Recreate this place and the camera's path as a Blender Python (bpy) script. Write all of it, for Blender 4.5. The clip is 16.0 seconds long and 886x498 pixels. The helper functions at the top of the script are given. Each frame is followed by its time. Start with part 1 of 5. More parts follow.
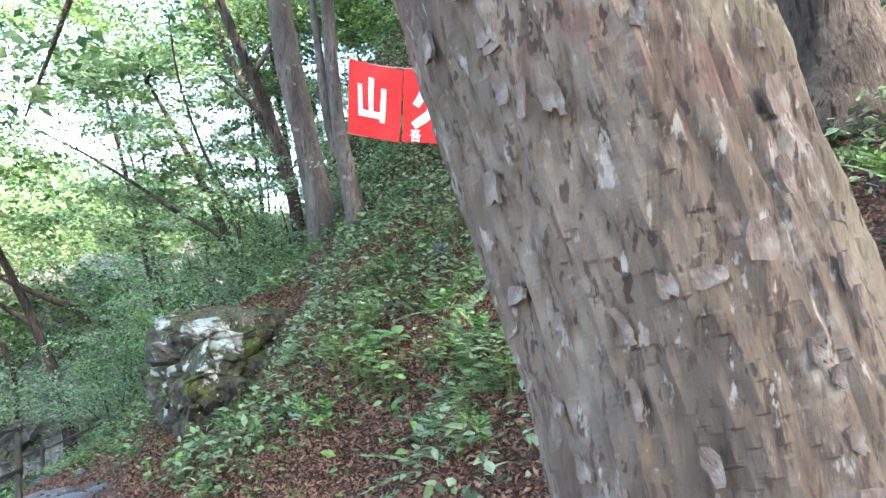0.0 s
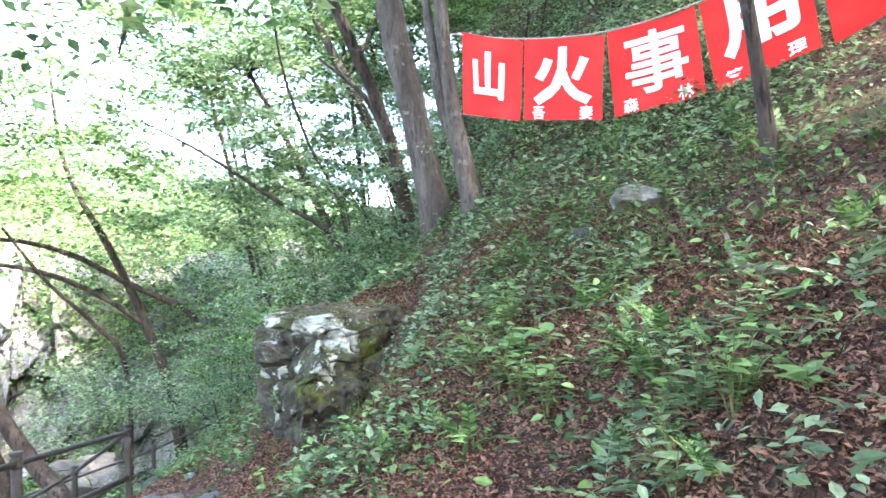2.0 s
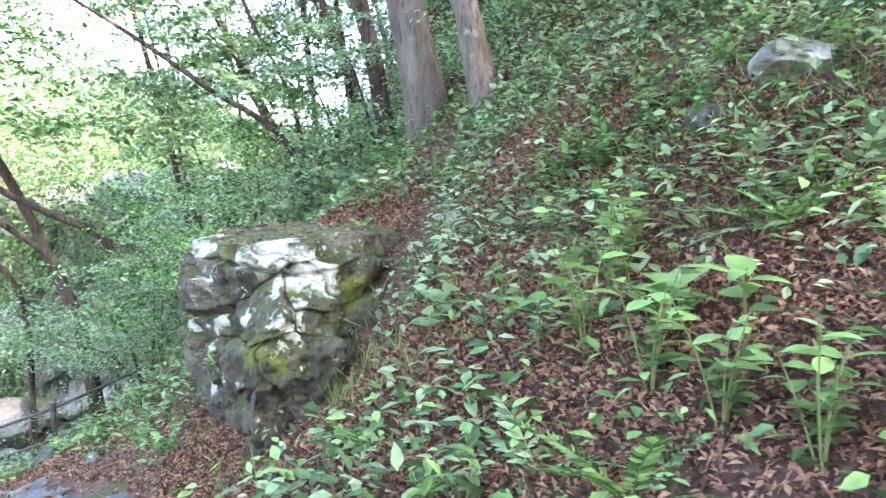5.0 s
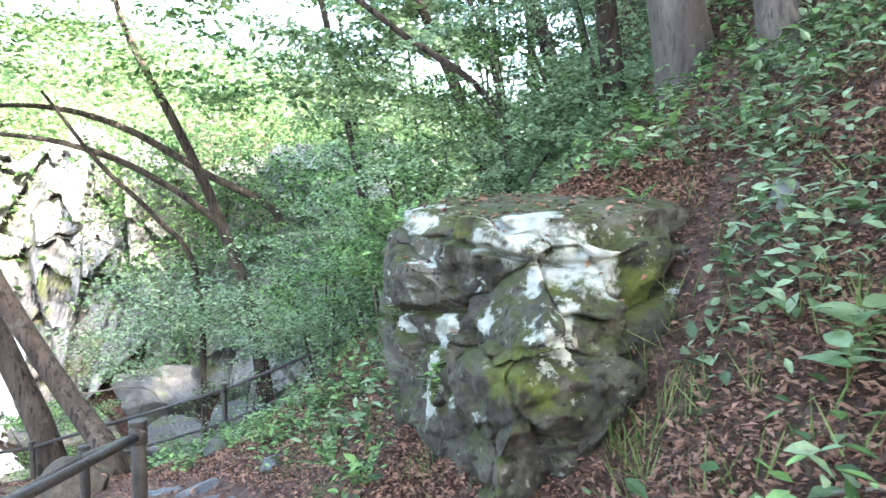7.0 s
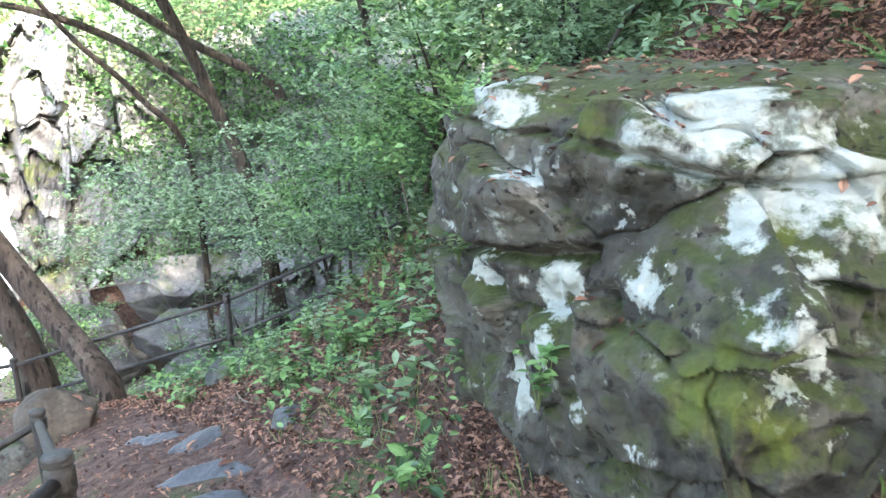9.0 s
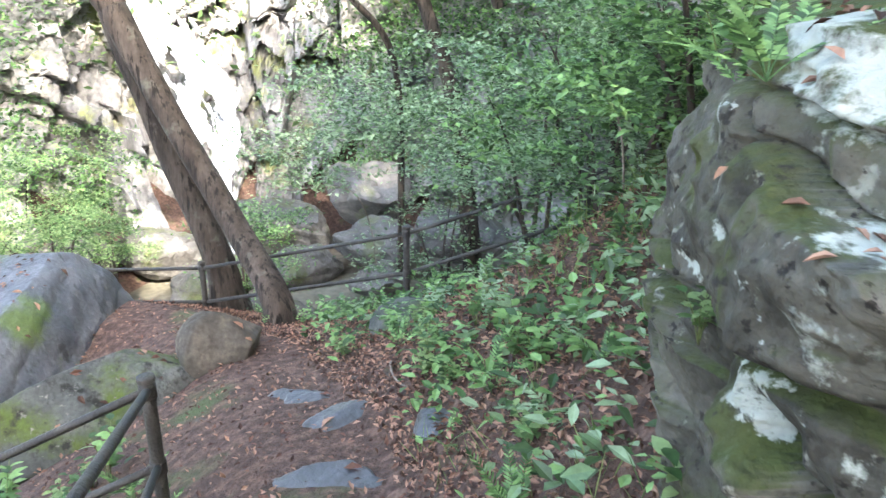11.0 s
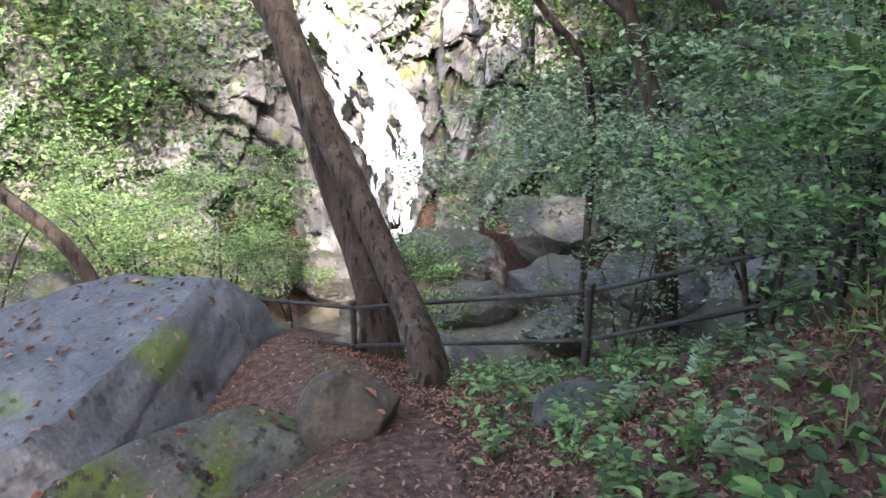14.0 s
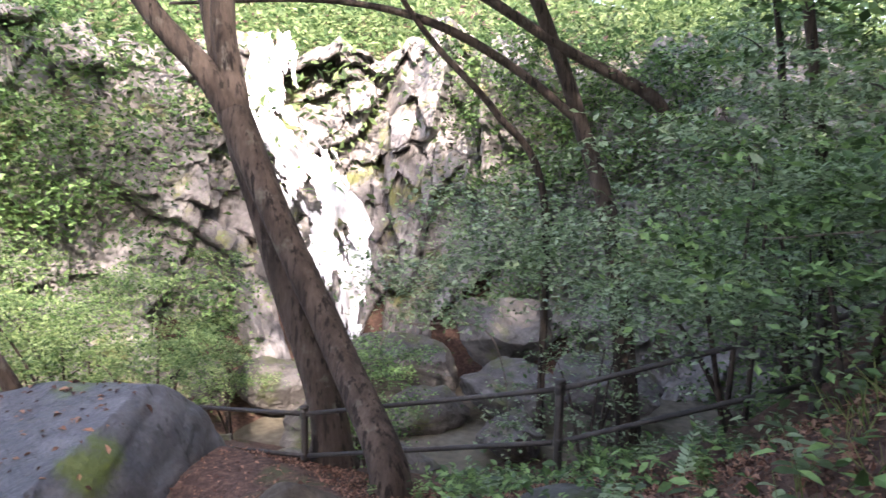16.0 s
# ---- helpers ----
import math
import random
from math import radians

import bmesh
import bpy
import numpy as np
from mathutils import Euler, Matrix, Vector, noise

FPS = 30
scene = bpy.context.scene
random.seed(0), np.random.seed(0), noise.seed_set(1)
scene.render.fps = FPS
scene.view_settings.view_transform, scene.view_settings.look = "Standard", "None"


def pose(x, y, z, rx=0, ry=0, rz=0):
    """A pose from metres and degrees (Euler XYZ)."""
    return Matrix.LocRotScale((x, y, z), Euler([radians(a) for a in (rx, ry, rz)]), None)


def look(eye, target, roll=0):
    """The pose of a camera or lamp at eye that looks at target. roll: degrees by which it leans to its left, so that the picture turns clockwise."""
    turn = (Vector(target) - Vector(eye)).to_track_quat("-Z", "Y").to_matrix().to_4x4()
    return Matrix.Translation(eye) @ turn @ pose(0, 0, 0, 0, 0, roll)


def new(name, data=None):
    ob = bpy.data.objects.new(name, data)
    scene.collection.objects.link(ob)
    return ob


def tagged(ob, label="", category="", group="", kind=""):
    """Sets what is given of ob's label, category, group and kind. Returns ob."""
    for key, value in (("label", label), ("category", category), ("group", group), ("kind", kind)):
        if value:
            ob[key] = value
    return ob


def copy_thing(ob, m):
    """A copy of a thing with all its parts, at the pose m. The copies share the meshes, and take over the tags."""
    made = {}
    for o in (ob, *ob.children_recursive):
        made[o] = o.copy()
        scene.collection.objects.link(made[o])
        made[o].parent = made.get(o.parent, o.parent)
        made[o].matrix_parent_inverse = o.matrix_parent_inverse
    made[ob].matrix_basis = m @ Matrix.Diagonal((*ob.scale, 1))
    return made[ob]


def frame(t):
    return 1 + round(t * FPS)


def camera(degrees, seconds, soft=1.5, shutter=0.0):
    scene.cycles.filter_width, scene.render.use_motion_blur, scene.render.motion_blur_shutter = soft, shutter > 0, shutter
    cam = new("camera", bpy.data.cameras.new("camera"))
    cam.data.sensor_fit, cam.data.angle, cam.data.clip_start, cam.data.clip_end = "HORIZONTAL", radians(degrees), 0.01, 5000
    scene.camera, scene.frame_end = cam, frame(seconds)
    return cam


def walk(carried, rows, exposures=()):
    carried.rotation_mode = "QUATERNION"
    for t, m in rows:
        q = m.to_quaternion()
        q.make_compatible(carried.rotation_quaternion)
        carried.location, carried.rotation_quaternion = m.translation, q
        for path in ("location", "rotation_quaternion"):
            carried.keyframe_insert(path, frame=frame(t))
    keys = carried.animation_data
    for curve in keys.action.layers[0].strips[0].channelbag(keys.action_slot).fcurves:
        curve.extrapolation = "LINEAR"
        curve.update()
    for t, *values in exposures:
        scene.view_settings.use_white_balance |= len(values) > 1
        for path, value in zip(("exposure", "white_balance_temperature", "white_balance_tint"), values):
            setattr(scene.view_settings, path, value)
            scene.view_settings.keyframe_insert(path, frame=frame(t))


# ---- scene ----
cam = camera(62.8, 16.0, shutter=0.2)
PATH = [
    (0, (0.975, -1.129, 1.314), (0.964, 0.867, 1.431), -2.9),
    (0.5, (0.899, -1.06, 1.297), (0.929, 0.935, 1.432), -3.6),
    (1, (0.789, -0.733, 1.277), (0.466, 1.239, 1.368), -3.4),
    (1.5, (0.673, -0.481, 1.269), (0.266, 1.475, 1.34), -2.8),
    (2, (0.528, -0.254, 1.28), (0.268, 1.726, 1.408), -3.2),
    (2.5, (0.43, 0.084, 1.22), (0.322, 2.079, 1.314), -3.9),
    (3, (0.284, 0.428, 1.215), (0.162, 2.424, 1.262), -3.3),
    (3.2, (0.224, 0.568, 1.201), (0.087, 2.563, 1.235), -3.4),
    (5.3, (-0.463, 2.301, 1.223), (-0.556, 4.296, 1.131), -2.4),
    (5.5, (-0.525, 2.452, 1.183), (-0.73, 4.439, 1.084), -2.2),
    (6, (-0.748, 2.891, 1.197), (-1.146, 4.851, 1.159), -1.3),
    (6.5, (-1.04, 3.194, 1.169), (-1.466, 5.147, 1.087), -0.9),
    (7, (-1.277, 3.423, 1.178), (-1.762, 5.36, 1.069), -0.8),
    (7.5, (-1.491, 3.778, 1.175), (-1.985, 5.704, 0.961), -1.4),
    (8, (-1.682, 4.079, 1.157), (-2.162, 5.998, 0.867), -1.4),
    (10.3, (-2.193, 5.634, 1.264), (-2.877, 7.414, 0.663), 1.3),
    (10.5, (-2.235, 5.717, 1.244), (-3.023, 7.457, 0.651), 1.6),
    (11, (-2.32, 5.96, 1.229), (-3.307, 7.561, 0.55), 0.6),
    (11.5, (-2.453, 6.16, 1.239), (-3.525, 7.72, 0.59), 0.2),
    (12, (-2.607, 6.344, 1.161), (-3.788, 7.873, 0.647), 0.8),
    (12.5, (-2.724, 6.56, 1.105), (-4.063, 7.954, 0.593), 0.7),
    (13, (-2.851, 6.742, 1.058), (-4.288, 8.019, 0.504), 0.8),
    (13.5, (-3.013, 6.918, 0.996), (-4.418, 8.228, 0.438), -0.0),
    (14, (-3.098, 7.058, 0.963), (-4.488, 8.365, 0.362), -0.0),
    (14.5, (-3.201, 7.177, 0.913), (-4.604, 8.447, 0.265), -0.4),
    (15, (-3.293, 7.227, 0.813), (-4.604, 8.62, 0.232), 1.3),
    (15.5, (-3.371, 7.132, 0.807), (-4.549, 8.715, 0.487), 3.3),
    (16, (-3.364, 7.108, 0.808), (-4.69, 8.572, 0.495), 0.6),
]
EXPOSURES = [(0.0, 4.3, 6500, 11), (1.5, 4.45, 6500, 12), (3.0, 4.65, 6550, 14), (5.5, 4.95, 6500, 13), (7.0, 4.6, 6500, 11), (8.0, 4.5, 6500, 11), (10.5, 4.55, 6700, 11), (12.5, 3.7, 6600, 11), (14.5, 3.4, 6800, 22), (16.0, 3.25, 6950, 27)]
walk(cam, [(t, look(eye, target, roll)) for t, eye, target, roll in PATH], EXPOSURES)

from mathutils.bvhtree import BVHTree

# ---- light ----
SUN_EL, SUN_AZ = 42.0, 122.0      # degrees above the horizon; compass bearing from +y towards +x
world = bpy.data.worlds.new("sky")
scene.world = world
world.use_nodes = True
sky = world.node_tree.nodes.new("ShaderNodeTexSky")
sky.sky_type, sky.sun_disc = "NISHITA", False
sky.sun_elevation, sky.sun_rotation = radians(SUN_EL), radians(SUN_AZ)
sky.air_density, sky.dust_density, sky.ozone_density = 1.0, 3.0, 0.6
world.node_tree.links.new(sky.outputs[0], world.node_tree.nodes["Background"].inputs[0])
world.node_tree.nodes["Background"].inputs[1].default_value = 0.15
sun_way = Vector((math.sin(radians(SUN_AZ)) * math.cos(radians(SUN_EL)), math.cos(radians(SUN_AZ)) * math.cos(radians(SUN_EL)), math.sin(radians(SUN_EL))))
sun = new("sun", bpy.data.lights.new("sun", "SUN"))
sun.data.energy, sun.data.angle, sun.data.color = 2.4, radians(1.0), (1.0, 0.95, 0.86)
sun.matrix_world = look((0, 0, 40), Vector((0, 0, 40)) - sun_way)

# ---- materials ----
R = np.random.RandomState(7)


def material(name, colors, scale=4.0, fine=40.0, rough=0.85, bump=0.4, bump_scale=30.0, stretch=(1, 1, 1), island=0.0, translucent=0.0, spec=0.3, coords="Object"):
    """A two-scale noise mix of three colours with bump; island adds a variation for each loose piece."""
    m = bpy.data.materials.new(name)
    m.use_nodes = True
    nt, lk = m.node_tree, m.node_tree.links
    bsdf = nt.nodes["Principled BSDF"]
    tex, mp = nt.nodes.new("ShaderNodeTexCoord"), nt.nodes.new("ShaderNodeMapping")
    mp.inputs["Scale"].default_value = stretch
    lk.new(tex.outputs[coords], mp.inputs[0])

    def noise_tex(s, detail=6.0, dist=0.0):
        n = nt.nodes.new("ShaderNodeTexNoise")
        n.inputs["Scale"].default_value, n.inputs["Detail"].default_value, n.inputs["Distortion"].default_value = s, detail, dist
        lk.new(mp.outputs[0], n.inputs["Vector"])
        return n

    ramp = nt.nodes.new("ShaderNodeValToRGB")
    while len(ramp.color_ramp.elements) < len(colors):
        ramp.color_ramp.elements.new(0.5)
    for i, c in enumerate(colors):
        e = ramp.color_ramp.elements[i]
        e.position, e.color = 0.3 + 0.4 * i / max(1, len(colors) - 1), (*c, 1)
    coarse = noise_tex(scale, 5.0, 0.4)
    fac = coarse.outputs[0]
    if island:
        geo, mix = nt.nodes.new("ShaderNodeNewGeometry"), nt.nodes.new("ShaderNodeMix")
        mix.inputs[0].default_value = island
        lk.new(fac, mix.inputs[2])
        lk.new(geo.outputs["Random Per Island"], mix.inputs[3])
        fac = mix.outputs[0]
    lk.new(fac, ramp.inputs[0])
    f = noise_tex(fine, 4.0)
    hsv = nt.nodes.new("ShaderNodeHueSaturation")
    mul = nt.nodes.new("ShaderNodeMapRange")
    mul.inputs["From Min"].default_value, mul.inputs["From Max"].default_value = 0.25, 0.75
    mul.inputs["To Min"].default_value, mul.inputs["To Max"].default_value = 0.7, 1.3
    lk.new(f.outputs[0], mul.inputs[0])
    lk.new(mul.outputs[0], hsv.inputs["Value"])
    lk.new(ramp.outputs[0], hsv.inputs["Color"])
    lk.new(hsv.outputs[0], bsdf.inputs["Base Color"])
    bsdf.inputs["Roughness"].default_value = rough
    bsdf.inputs["Specular IOR Level"].default_value = spec
    if bump:
        b, bn = nt.nodes.new("ShaderNodeBump"), noise_tex(bump_scale, 8.0)
        b.inputs["Strength"].default_value, b.inputs["Distance"].default_value = bump, 0.03
        lk.new(bn.outputs[0], b.inputs["Height"])
        lk.new(b.outputs[0], bsdf.inputs["Normal"])
    if translucent:
        tr, mx = nt.nodes.new("ShaderNodeBsdfTranslucent"), nt.nodes.new("ShaderNodeMixShader")
        mx.inputs[0].default_value = translucent
        lk.new(hsv.outputs[0], tr.inputs[0])
        lk.new(bsdf.outputs[0], mx.inputs[1])
        lk.new(tr.outputs[0], mx.inputs[2])
        lk.new(mx.outputs[0], nt.nodes["Material Output"].inputs[0])
    m["hsv"] = hsv.name
    return m


def layer(m, color, scale, low, high, up=0.0, detail=8.0, seed=0.0, stretch=(1, 1, 1)):
    """Lays patches of another colour (moss, lichen, soil) over a material; up: favours faces that look up."""
    nt, lk = m.node_tree, m.node_tree.links
    bsdf = nt.nodes["Principled BSDF"]
    old = bsdf.inputs["Base Color"].links[0].from_socket
    tex, n = nt.nodes.new("ShaderNodeTexCoord"), nt.nodes.new("ShaderNodeTexNoise")
    mp = nt.nodes.new("ShaderNodeMapping")
    mp.inputs["Location"].default_value, mp.inputs["Scale"].default_value = (seed, seed * 0.7, seed * 1.3), stretch
    lk.new(tex.outputs["Object"], mp.inputs[0])
    lk.new(mp.outputs[0], n.inputs["Vector"])
    n.inputs["Scale"].default_value, n.inputs["Detail"].default_value, n.inputs["Roughness"].default_value = scale, detail, 0.62
    fac = n.outputs[0]
    if up:
        geo, sep, ma = nt.nodes.new("ShaderNodeNewGeometry"), nt.nodes.new("ShaderNodeSeparateXYZ"), nt.nodes.new("ShaderNodeMath")
        ma.operation = "MULTIPLY_ADD"
        ma.inputs[1].default_value = up
        lk.new(geo.outputs["Normal"], sep.inputs[0])
        lk.new(sep.outputs[2], ma.inputs[0])
        lk.new(fac, ma.inputs[2])
        fac = ma.outputs[0]
    rg = nt.nodes.new("ShaderNodeMapRange")
    rg.inputs["From Min"].default_value, rg.inputs["From Max"].default_value = low, high
    lk.new(fac, rg.inputs[0])
    f2, mr, col = nt.nodes.new("ShaderNodeTexNoise"), nt.nodes.new("ShaderNodeMapRange"), nt.nodes.new("ShaderNodeHueSaturation")
    f2.inputs["Scale"].default_value, f2.inputs["Detail"].default_value = 35.0, 5.0
    lk.new(mp.outputs[0], f2.inputs["Vector"])
    mr.inputs["To Min"].default_value, mr.inputs["To Max"].default_value = 0.55, 1.4
    lk.new(f2.outputs[0], mr.inputs[0])
    lk.new(mr.outputs[0], col.inputs["Value"])
    col.inputs["Color"].default_value = (*color, 1)
    mix = nt.nodes.new("ShaderNodeMix")
    mix.data_type = "RGBA"
    lk.new(rg.outputs[0], mix.inputs[0])
    lk.new(old, mix.inputs[6])
    lk.new(col.outputs[0], mix.inputs[7])
    lk.new(mix.outputs[2], bsdf.inputs["Base Color"])
    return m


def patches(m, color, spots, edge=0.35, wobble=0.16):
    """Crusts with a place of their own: spots of (x, y, z, radius) in the thing's space, with ragged rims."""
    nt, lk = m.node_tree, m.node_tree.links
    bsdf = nt.nodes["Principled BSDF"]
    old = bsdf.inputs["Base Color"].links[0].from_socket
    tex, n, add = nt.nodes.new("ShaderNodeTexCoord"), nt.nodes.new("ShaderNodeTexNoise"), nt.nodes.new("ShaderNodeVectorMath")
    n.inputs["Scale"].default_value, n.inputs["Detail"].default_value, n.inputs["Roughness"].default_value = 7.0, 9.0, 0.65
    lk.new(tex.outputs["Object"], n.inputs["Vector"])
    add.operation = "MULTIPLY_ADD"
    add.inputs[1].default_value = (wobble * 4,) * 3
    sub = nt.nodes.new("ShaderNodeVectorMath")
    sub.operation = "SUBTRACT"
    sub.inputs[1].default_value = (0.5, 0.5, 0.5)
    lk.new(n.outputs["Color"], sub.inputs[0])
    lk.new(sub.outputs[0], add.inputs[0])
    lk.new(tex.outputs["Object"], add.inputs[2])
    total = None
    for x, y, z, r in spots:
        d, mr = nt.nodes.new("ShaderNodeVectorMath"), nt.nodes.new("ShaderNodeMapRange")
        d.operation = "DISTANCE"
        d.inputs[1].default_value = (x, y, z)
        lk.new(add.outputs[0], d.inputs[0])
        mr.inputs["From Min"].default_value, mr.inputs["From Max"].default_value = r, r * (1 - edge)
        lk.new(d.outputs["Value"], mr.inputs[0])
        if total is None:
            total = mr.outputs[0]
        else:
            mx = nt.nodes.new("ShaderNodeMath")
            mx.operation = "MAXIMUM"
            lk.new(total, mx.inputs[0])
            lk.new(mr.outputs[0], mx.inputs[1])
            total = mx.outputs[0]
    f2, mr, col = nt.nodes.new("ShaderNodeTexNoise"), nt.nodes.new("ShaderNodeMapRange"), nt.nodes.new("ShaderNodeHueSaturation")
    f2.inputs["Scale"].default_value, f2.inputs["Detail"].default_value = 18.0, 8.0
    lk.new(tex.outputs["Object"], f2.inputs["Vector"])
    mr.inputs["To Min"].default_value, mr.inputs["To Max"].default_value = 0.65, 1.25
    lk.new(f2.outputs[0], mr.inputs[0])
    lk.new(mr.outputs[0], col.inputs["Value"])
    col.inputs["Color"].default_value = (*color, 1)
    mix = nt.nodes.new("ShaderNodeMix")
    mix.data_type = "RGBA"
    lk.new(total, mix.inputs[0])
    lk.new(old, mix.inputs[6])
    lk.new(col.outputs[0], mix.inputs[7])
    lk.new(mix.outputs[2], bsdf.inputs["Base Color"])
    return m


SOIL = layer(layer(material("leafy_soil", [(0.028, 0.016, 0.012), (0.062, 0.036, 0.027), (0.115, 0.07, 0.053)], 14.0, 60.0, 0.95, 0.8, 45.0),
                   (0.045, 0.06, 0.022), 1.1, 0.58, 0.7), (0.06, 0.058, 0.056), 2.3, 0.64, 0.72, seed=4.0)
BARK = layer(layer(material("flaking_bark", [(0.05, 0.038, 0.028), (0.088, 0.072, 0.054), (0.125, 0.108, 0.086)], 7.0, 50.0, 0.9, 0.9, 28.0, (1, 1, 0.28)),
                   (0.17, 0.155, 0.132), 9.0, 0.57, 0.68, seed=2.0), (0.16, 0.155, 0.1), 2.5, 0.58, 0.72, seed=8.0)
layer(BARK, (0.1, 0.066, 0.052), 5.0, 0.56, 0.64, seed=13.0)
layer(BARK, (0.06, 0.046, 0.034), 42.0, 0.57, 0.65, seed=5.0, stretch=(1, 1, 0.1), detail=5.0)
layer(BARK, (0.035, 0.025, 0.02), 45.0, 0.64, 0.67, seed=15.0, stretch=(1, 1, 0.5), detail=3.0)
layer(BARK, (0.045, 0.033, 0.026), 90.0, 0.57, 0.62, seed=25.0, stretch=(1, 1, 0.25), detail=4.0)
layer(BARK, (0.2, 0.188, 0.165), 60.0, 0.61, 0.66, seed=27.0, stretch=(1, 1, 0.35), detail=4.0)
PLATE = layer(material("bark_flake", [(0.06, 0.044, 0.035), (0.105, 0.082, 0.067), (0.155, 0.134, 0.115)], 12.0, 80.0, 0.9, 0.7, 60.0, (1, 1, 0.4), island=0.6), (0.15, 0.136, 0.116), 16.0, 0.6, 0.7, seed=3.0)
GREY_BARK = layer(material("grey_bark", [(0.034, 0.028, 0.023), (0.066, 0.056, 0.047), (0.1, 0.088, 0.076)], 5.0, 40.0, 0.9, 0.7, 30.0, (1, 1, 0.25)), (0.13, 0.125, 0.112), 6.0, 0.6, 0.68, seed=1.0)
DARK_BARK = layer(material("dark_bark", [(0.02, 0.015, 0.012), (0.038, 0.029, 0.023), (0.065, 0.052, 0.042)], 6.0, 40.0, 0.9, 0.8, 30.0, (1, 1, 0.25)), (0.09, 0.09, 0.075), 5.0, 0.58, 0.72, seed=5.0)
layer(DARK_BARK, (0.01, 0.007, 0.006), 20.0, 0.54, 0.6, seed=7.0, stretch=(1, 1, 0.12), detail=5.0)
layer(GREY_BARK, (0.035, 0.03, 0.026), 24.0, 0.56, 0.62, seed=9.0, stretch=(1, 1, 0.2), detail=5.0)
LICHEN_ROCK = layer(layer(material("boulder_stone", [(0.022, 0.021, 0.016), (0.048, 0.045, 0.035), (0.09, 0.084, 0.068)], 3.0, 22.0, 0.92, 1.0, 18.0),
                          (0.03, 0.036, 0.01), 2.2, 0.54, 0.68, up=0.16, seed=3.0), (0.15, 0.16, 0.14), 3.2, 0.63, 0.69, seed=11.0)
layer(LICHEN_ROCK, (0.24, 0.255, 0.235), 8.0, 0.635, 0.66, seed=21.0)
layer(LICHEN_ROCK, (0.014, 0.012, 0.009), 4.0, 0.56, 0.66, seed=31.0)
layer(LICHEN_ROCK, (0.15, 0.148, 0.12), 11.0, 0.61, 0.66, seed=35.0)
layer(LICHEN_ROCK, (0.012, 0.01, 0.008), 24.0, 0.58, 0.63, seed=37.0)
layer(LICHEN_ROCK, (0.03, 0.04, 0.009), 3.0, 0.64, 0.76, up=0.2, seed=41.0)
patches(LICHEN_ROCK, (0.25, 0.268, 0.235), [(-1.42, 6.74, 0.97, 0.2), (-1.6, 6.7, 0.88, 0.13), (-1.75, 6.85, 1.07, 0.2), (-1.58, 6.53, 0.62, 0.12), (-1.5, 6.58, 0.7, 0.08), (-2.3, 7.08, 0.84, 0.12), (-2.2, 6.95, 0.57, 0.11), (-2.36, 7.32, 1.1, 0.14), (-2.18, 6.88, 0.38, 0.08), (-1.95, 6.72, 0.66, 0.08), (-1.6, 6.4, 0.47, 0.06), (-2.5, 7.32, 0.86, 0.06), (-2.44, 7.2, 0.58, 0.06), (-2.33, 7.1, 0.2, 0.13), (-2.62, 7.6, 0.62, 0.06), (-2.05, 6.8, 0.25, 0.06), (-2.42, 7.45, 1.2, 0.12)], 0.3, 0.13)
WET_ROCK = layer(layer(material("slab_stone", [(0.027, 0.028, 0.032), (0.045, 0.047, 0.052), (0.072, 0.074, 0.08)], 2.2, 26.0, 0.5, 0.9, 12.0, spec=0.5),
                       (0.05, 0.065, 0.02), 1.3, 0.64, 0.7, up=0.04, seed=6.0), (0.05, 0.045, 0.04), 5.0, 0.62, 0.74, seed=2.0)
MOSS_ROCK = layer(material("mossy_stone", [(0.028, 0.03, 0.028), (0.052, 0.055, 0.05), (0.09, 0.09, 0.08)], 3.0, 30.0, 0.85, 0.9, 16.0), (0.05, 0.07, 0.012), 1.8, 0.58, 0.72, up=0.14, seed=1.0)
layer(MOSS_ROCK, (0.013, 0.012, 0.01), 7.0, 0.54, 0.64, seed=14.0)
layer(MOSS_ROCK, (0.12, 0.115, 0.1), 16.0, 0.62, 0.68, seed=17.0)
layer(WET_ROCK, (0.016, 0.016, 0.017), 5.0, 0.6, 0.64, seed=12.0, stretch=(0.35, 1.6, 1.0))
patches(WET_ROCK, (0.05, 0.075, 0.012), [(0.7, 0.55, 0.6, 0.3), (0.5, 0.75, 0.6, 0.22), (-0.75, 1.05, 0.6, 0.3), (-0.3, 1.2, 0.6, 0.22)], 0.5, 0.1)
patches(LICHEN_ROCK, (0.05, 0.062, 0.01), [(-2.6, 7.58, 0.92, 0.2), (-2.5, 7.45, 1.1, 0.12), (-1.78, 6.42, 0.5, 0.17), (-1.6, 6.4, 0.42, 0.1), (-1.2, 6.88, 0.8, 0.16), (-1.55, 6.66, 0.78, 0.08), (-2.1, 6.98, 1.12, 0.14), (-2.25, 7.0, 0.4, 0.06)], 0.6, 0.1)
BROWN_ROCK = material("brown_stone", [(0.032, 0.028, 0.022), (0.058, 0.05, 0.04), (0.09, 0.078, 0.062)], 4.0, 30.0, 0.9, 0.8, 16.0)
CLIFF = layer(layer(material("cliff_stone", [(0.08, 0.076, 0.073), (0.17, 0.163, 0.157), (0.29, 0.28, 0.27)], 0.9, 9.0, 0.75, 1.0, 5.0), (0.14, 0.15, 0.06), 0.7, 0.6, 0.68, up=0.08, seed=2.0), (0.045, 0.042, 0.04), 1.4, 0.62, 0.72, seed=9.0)
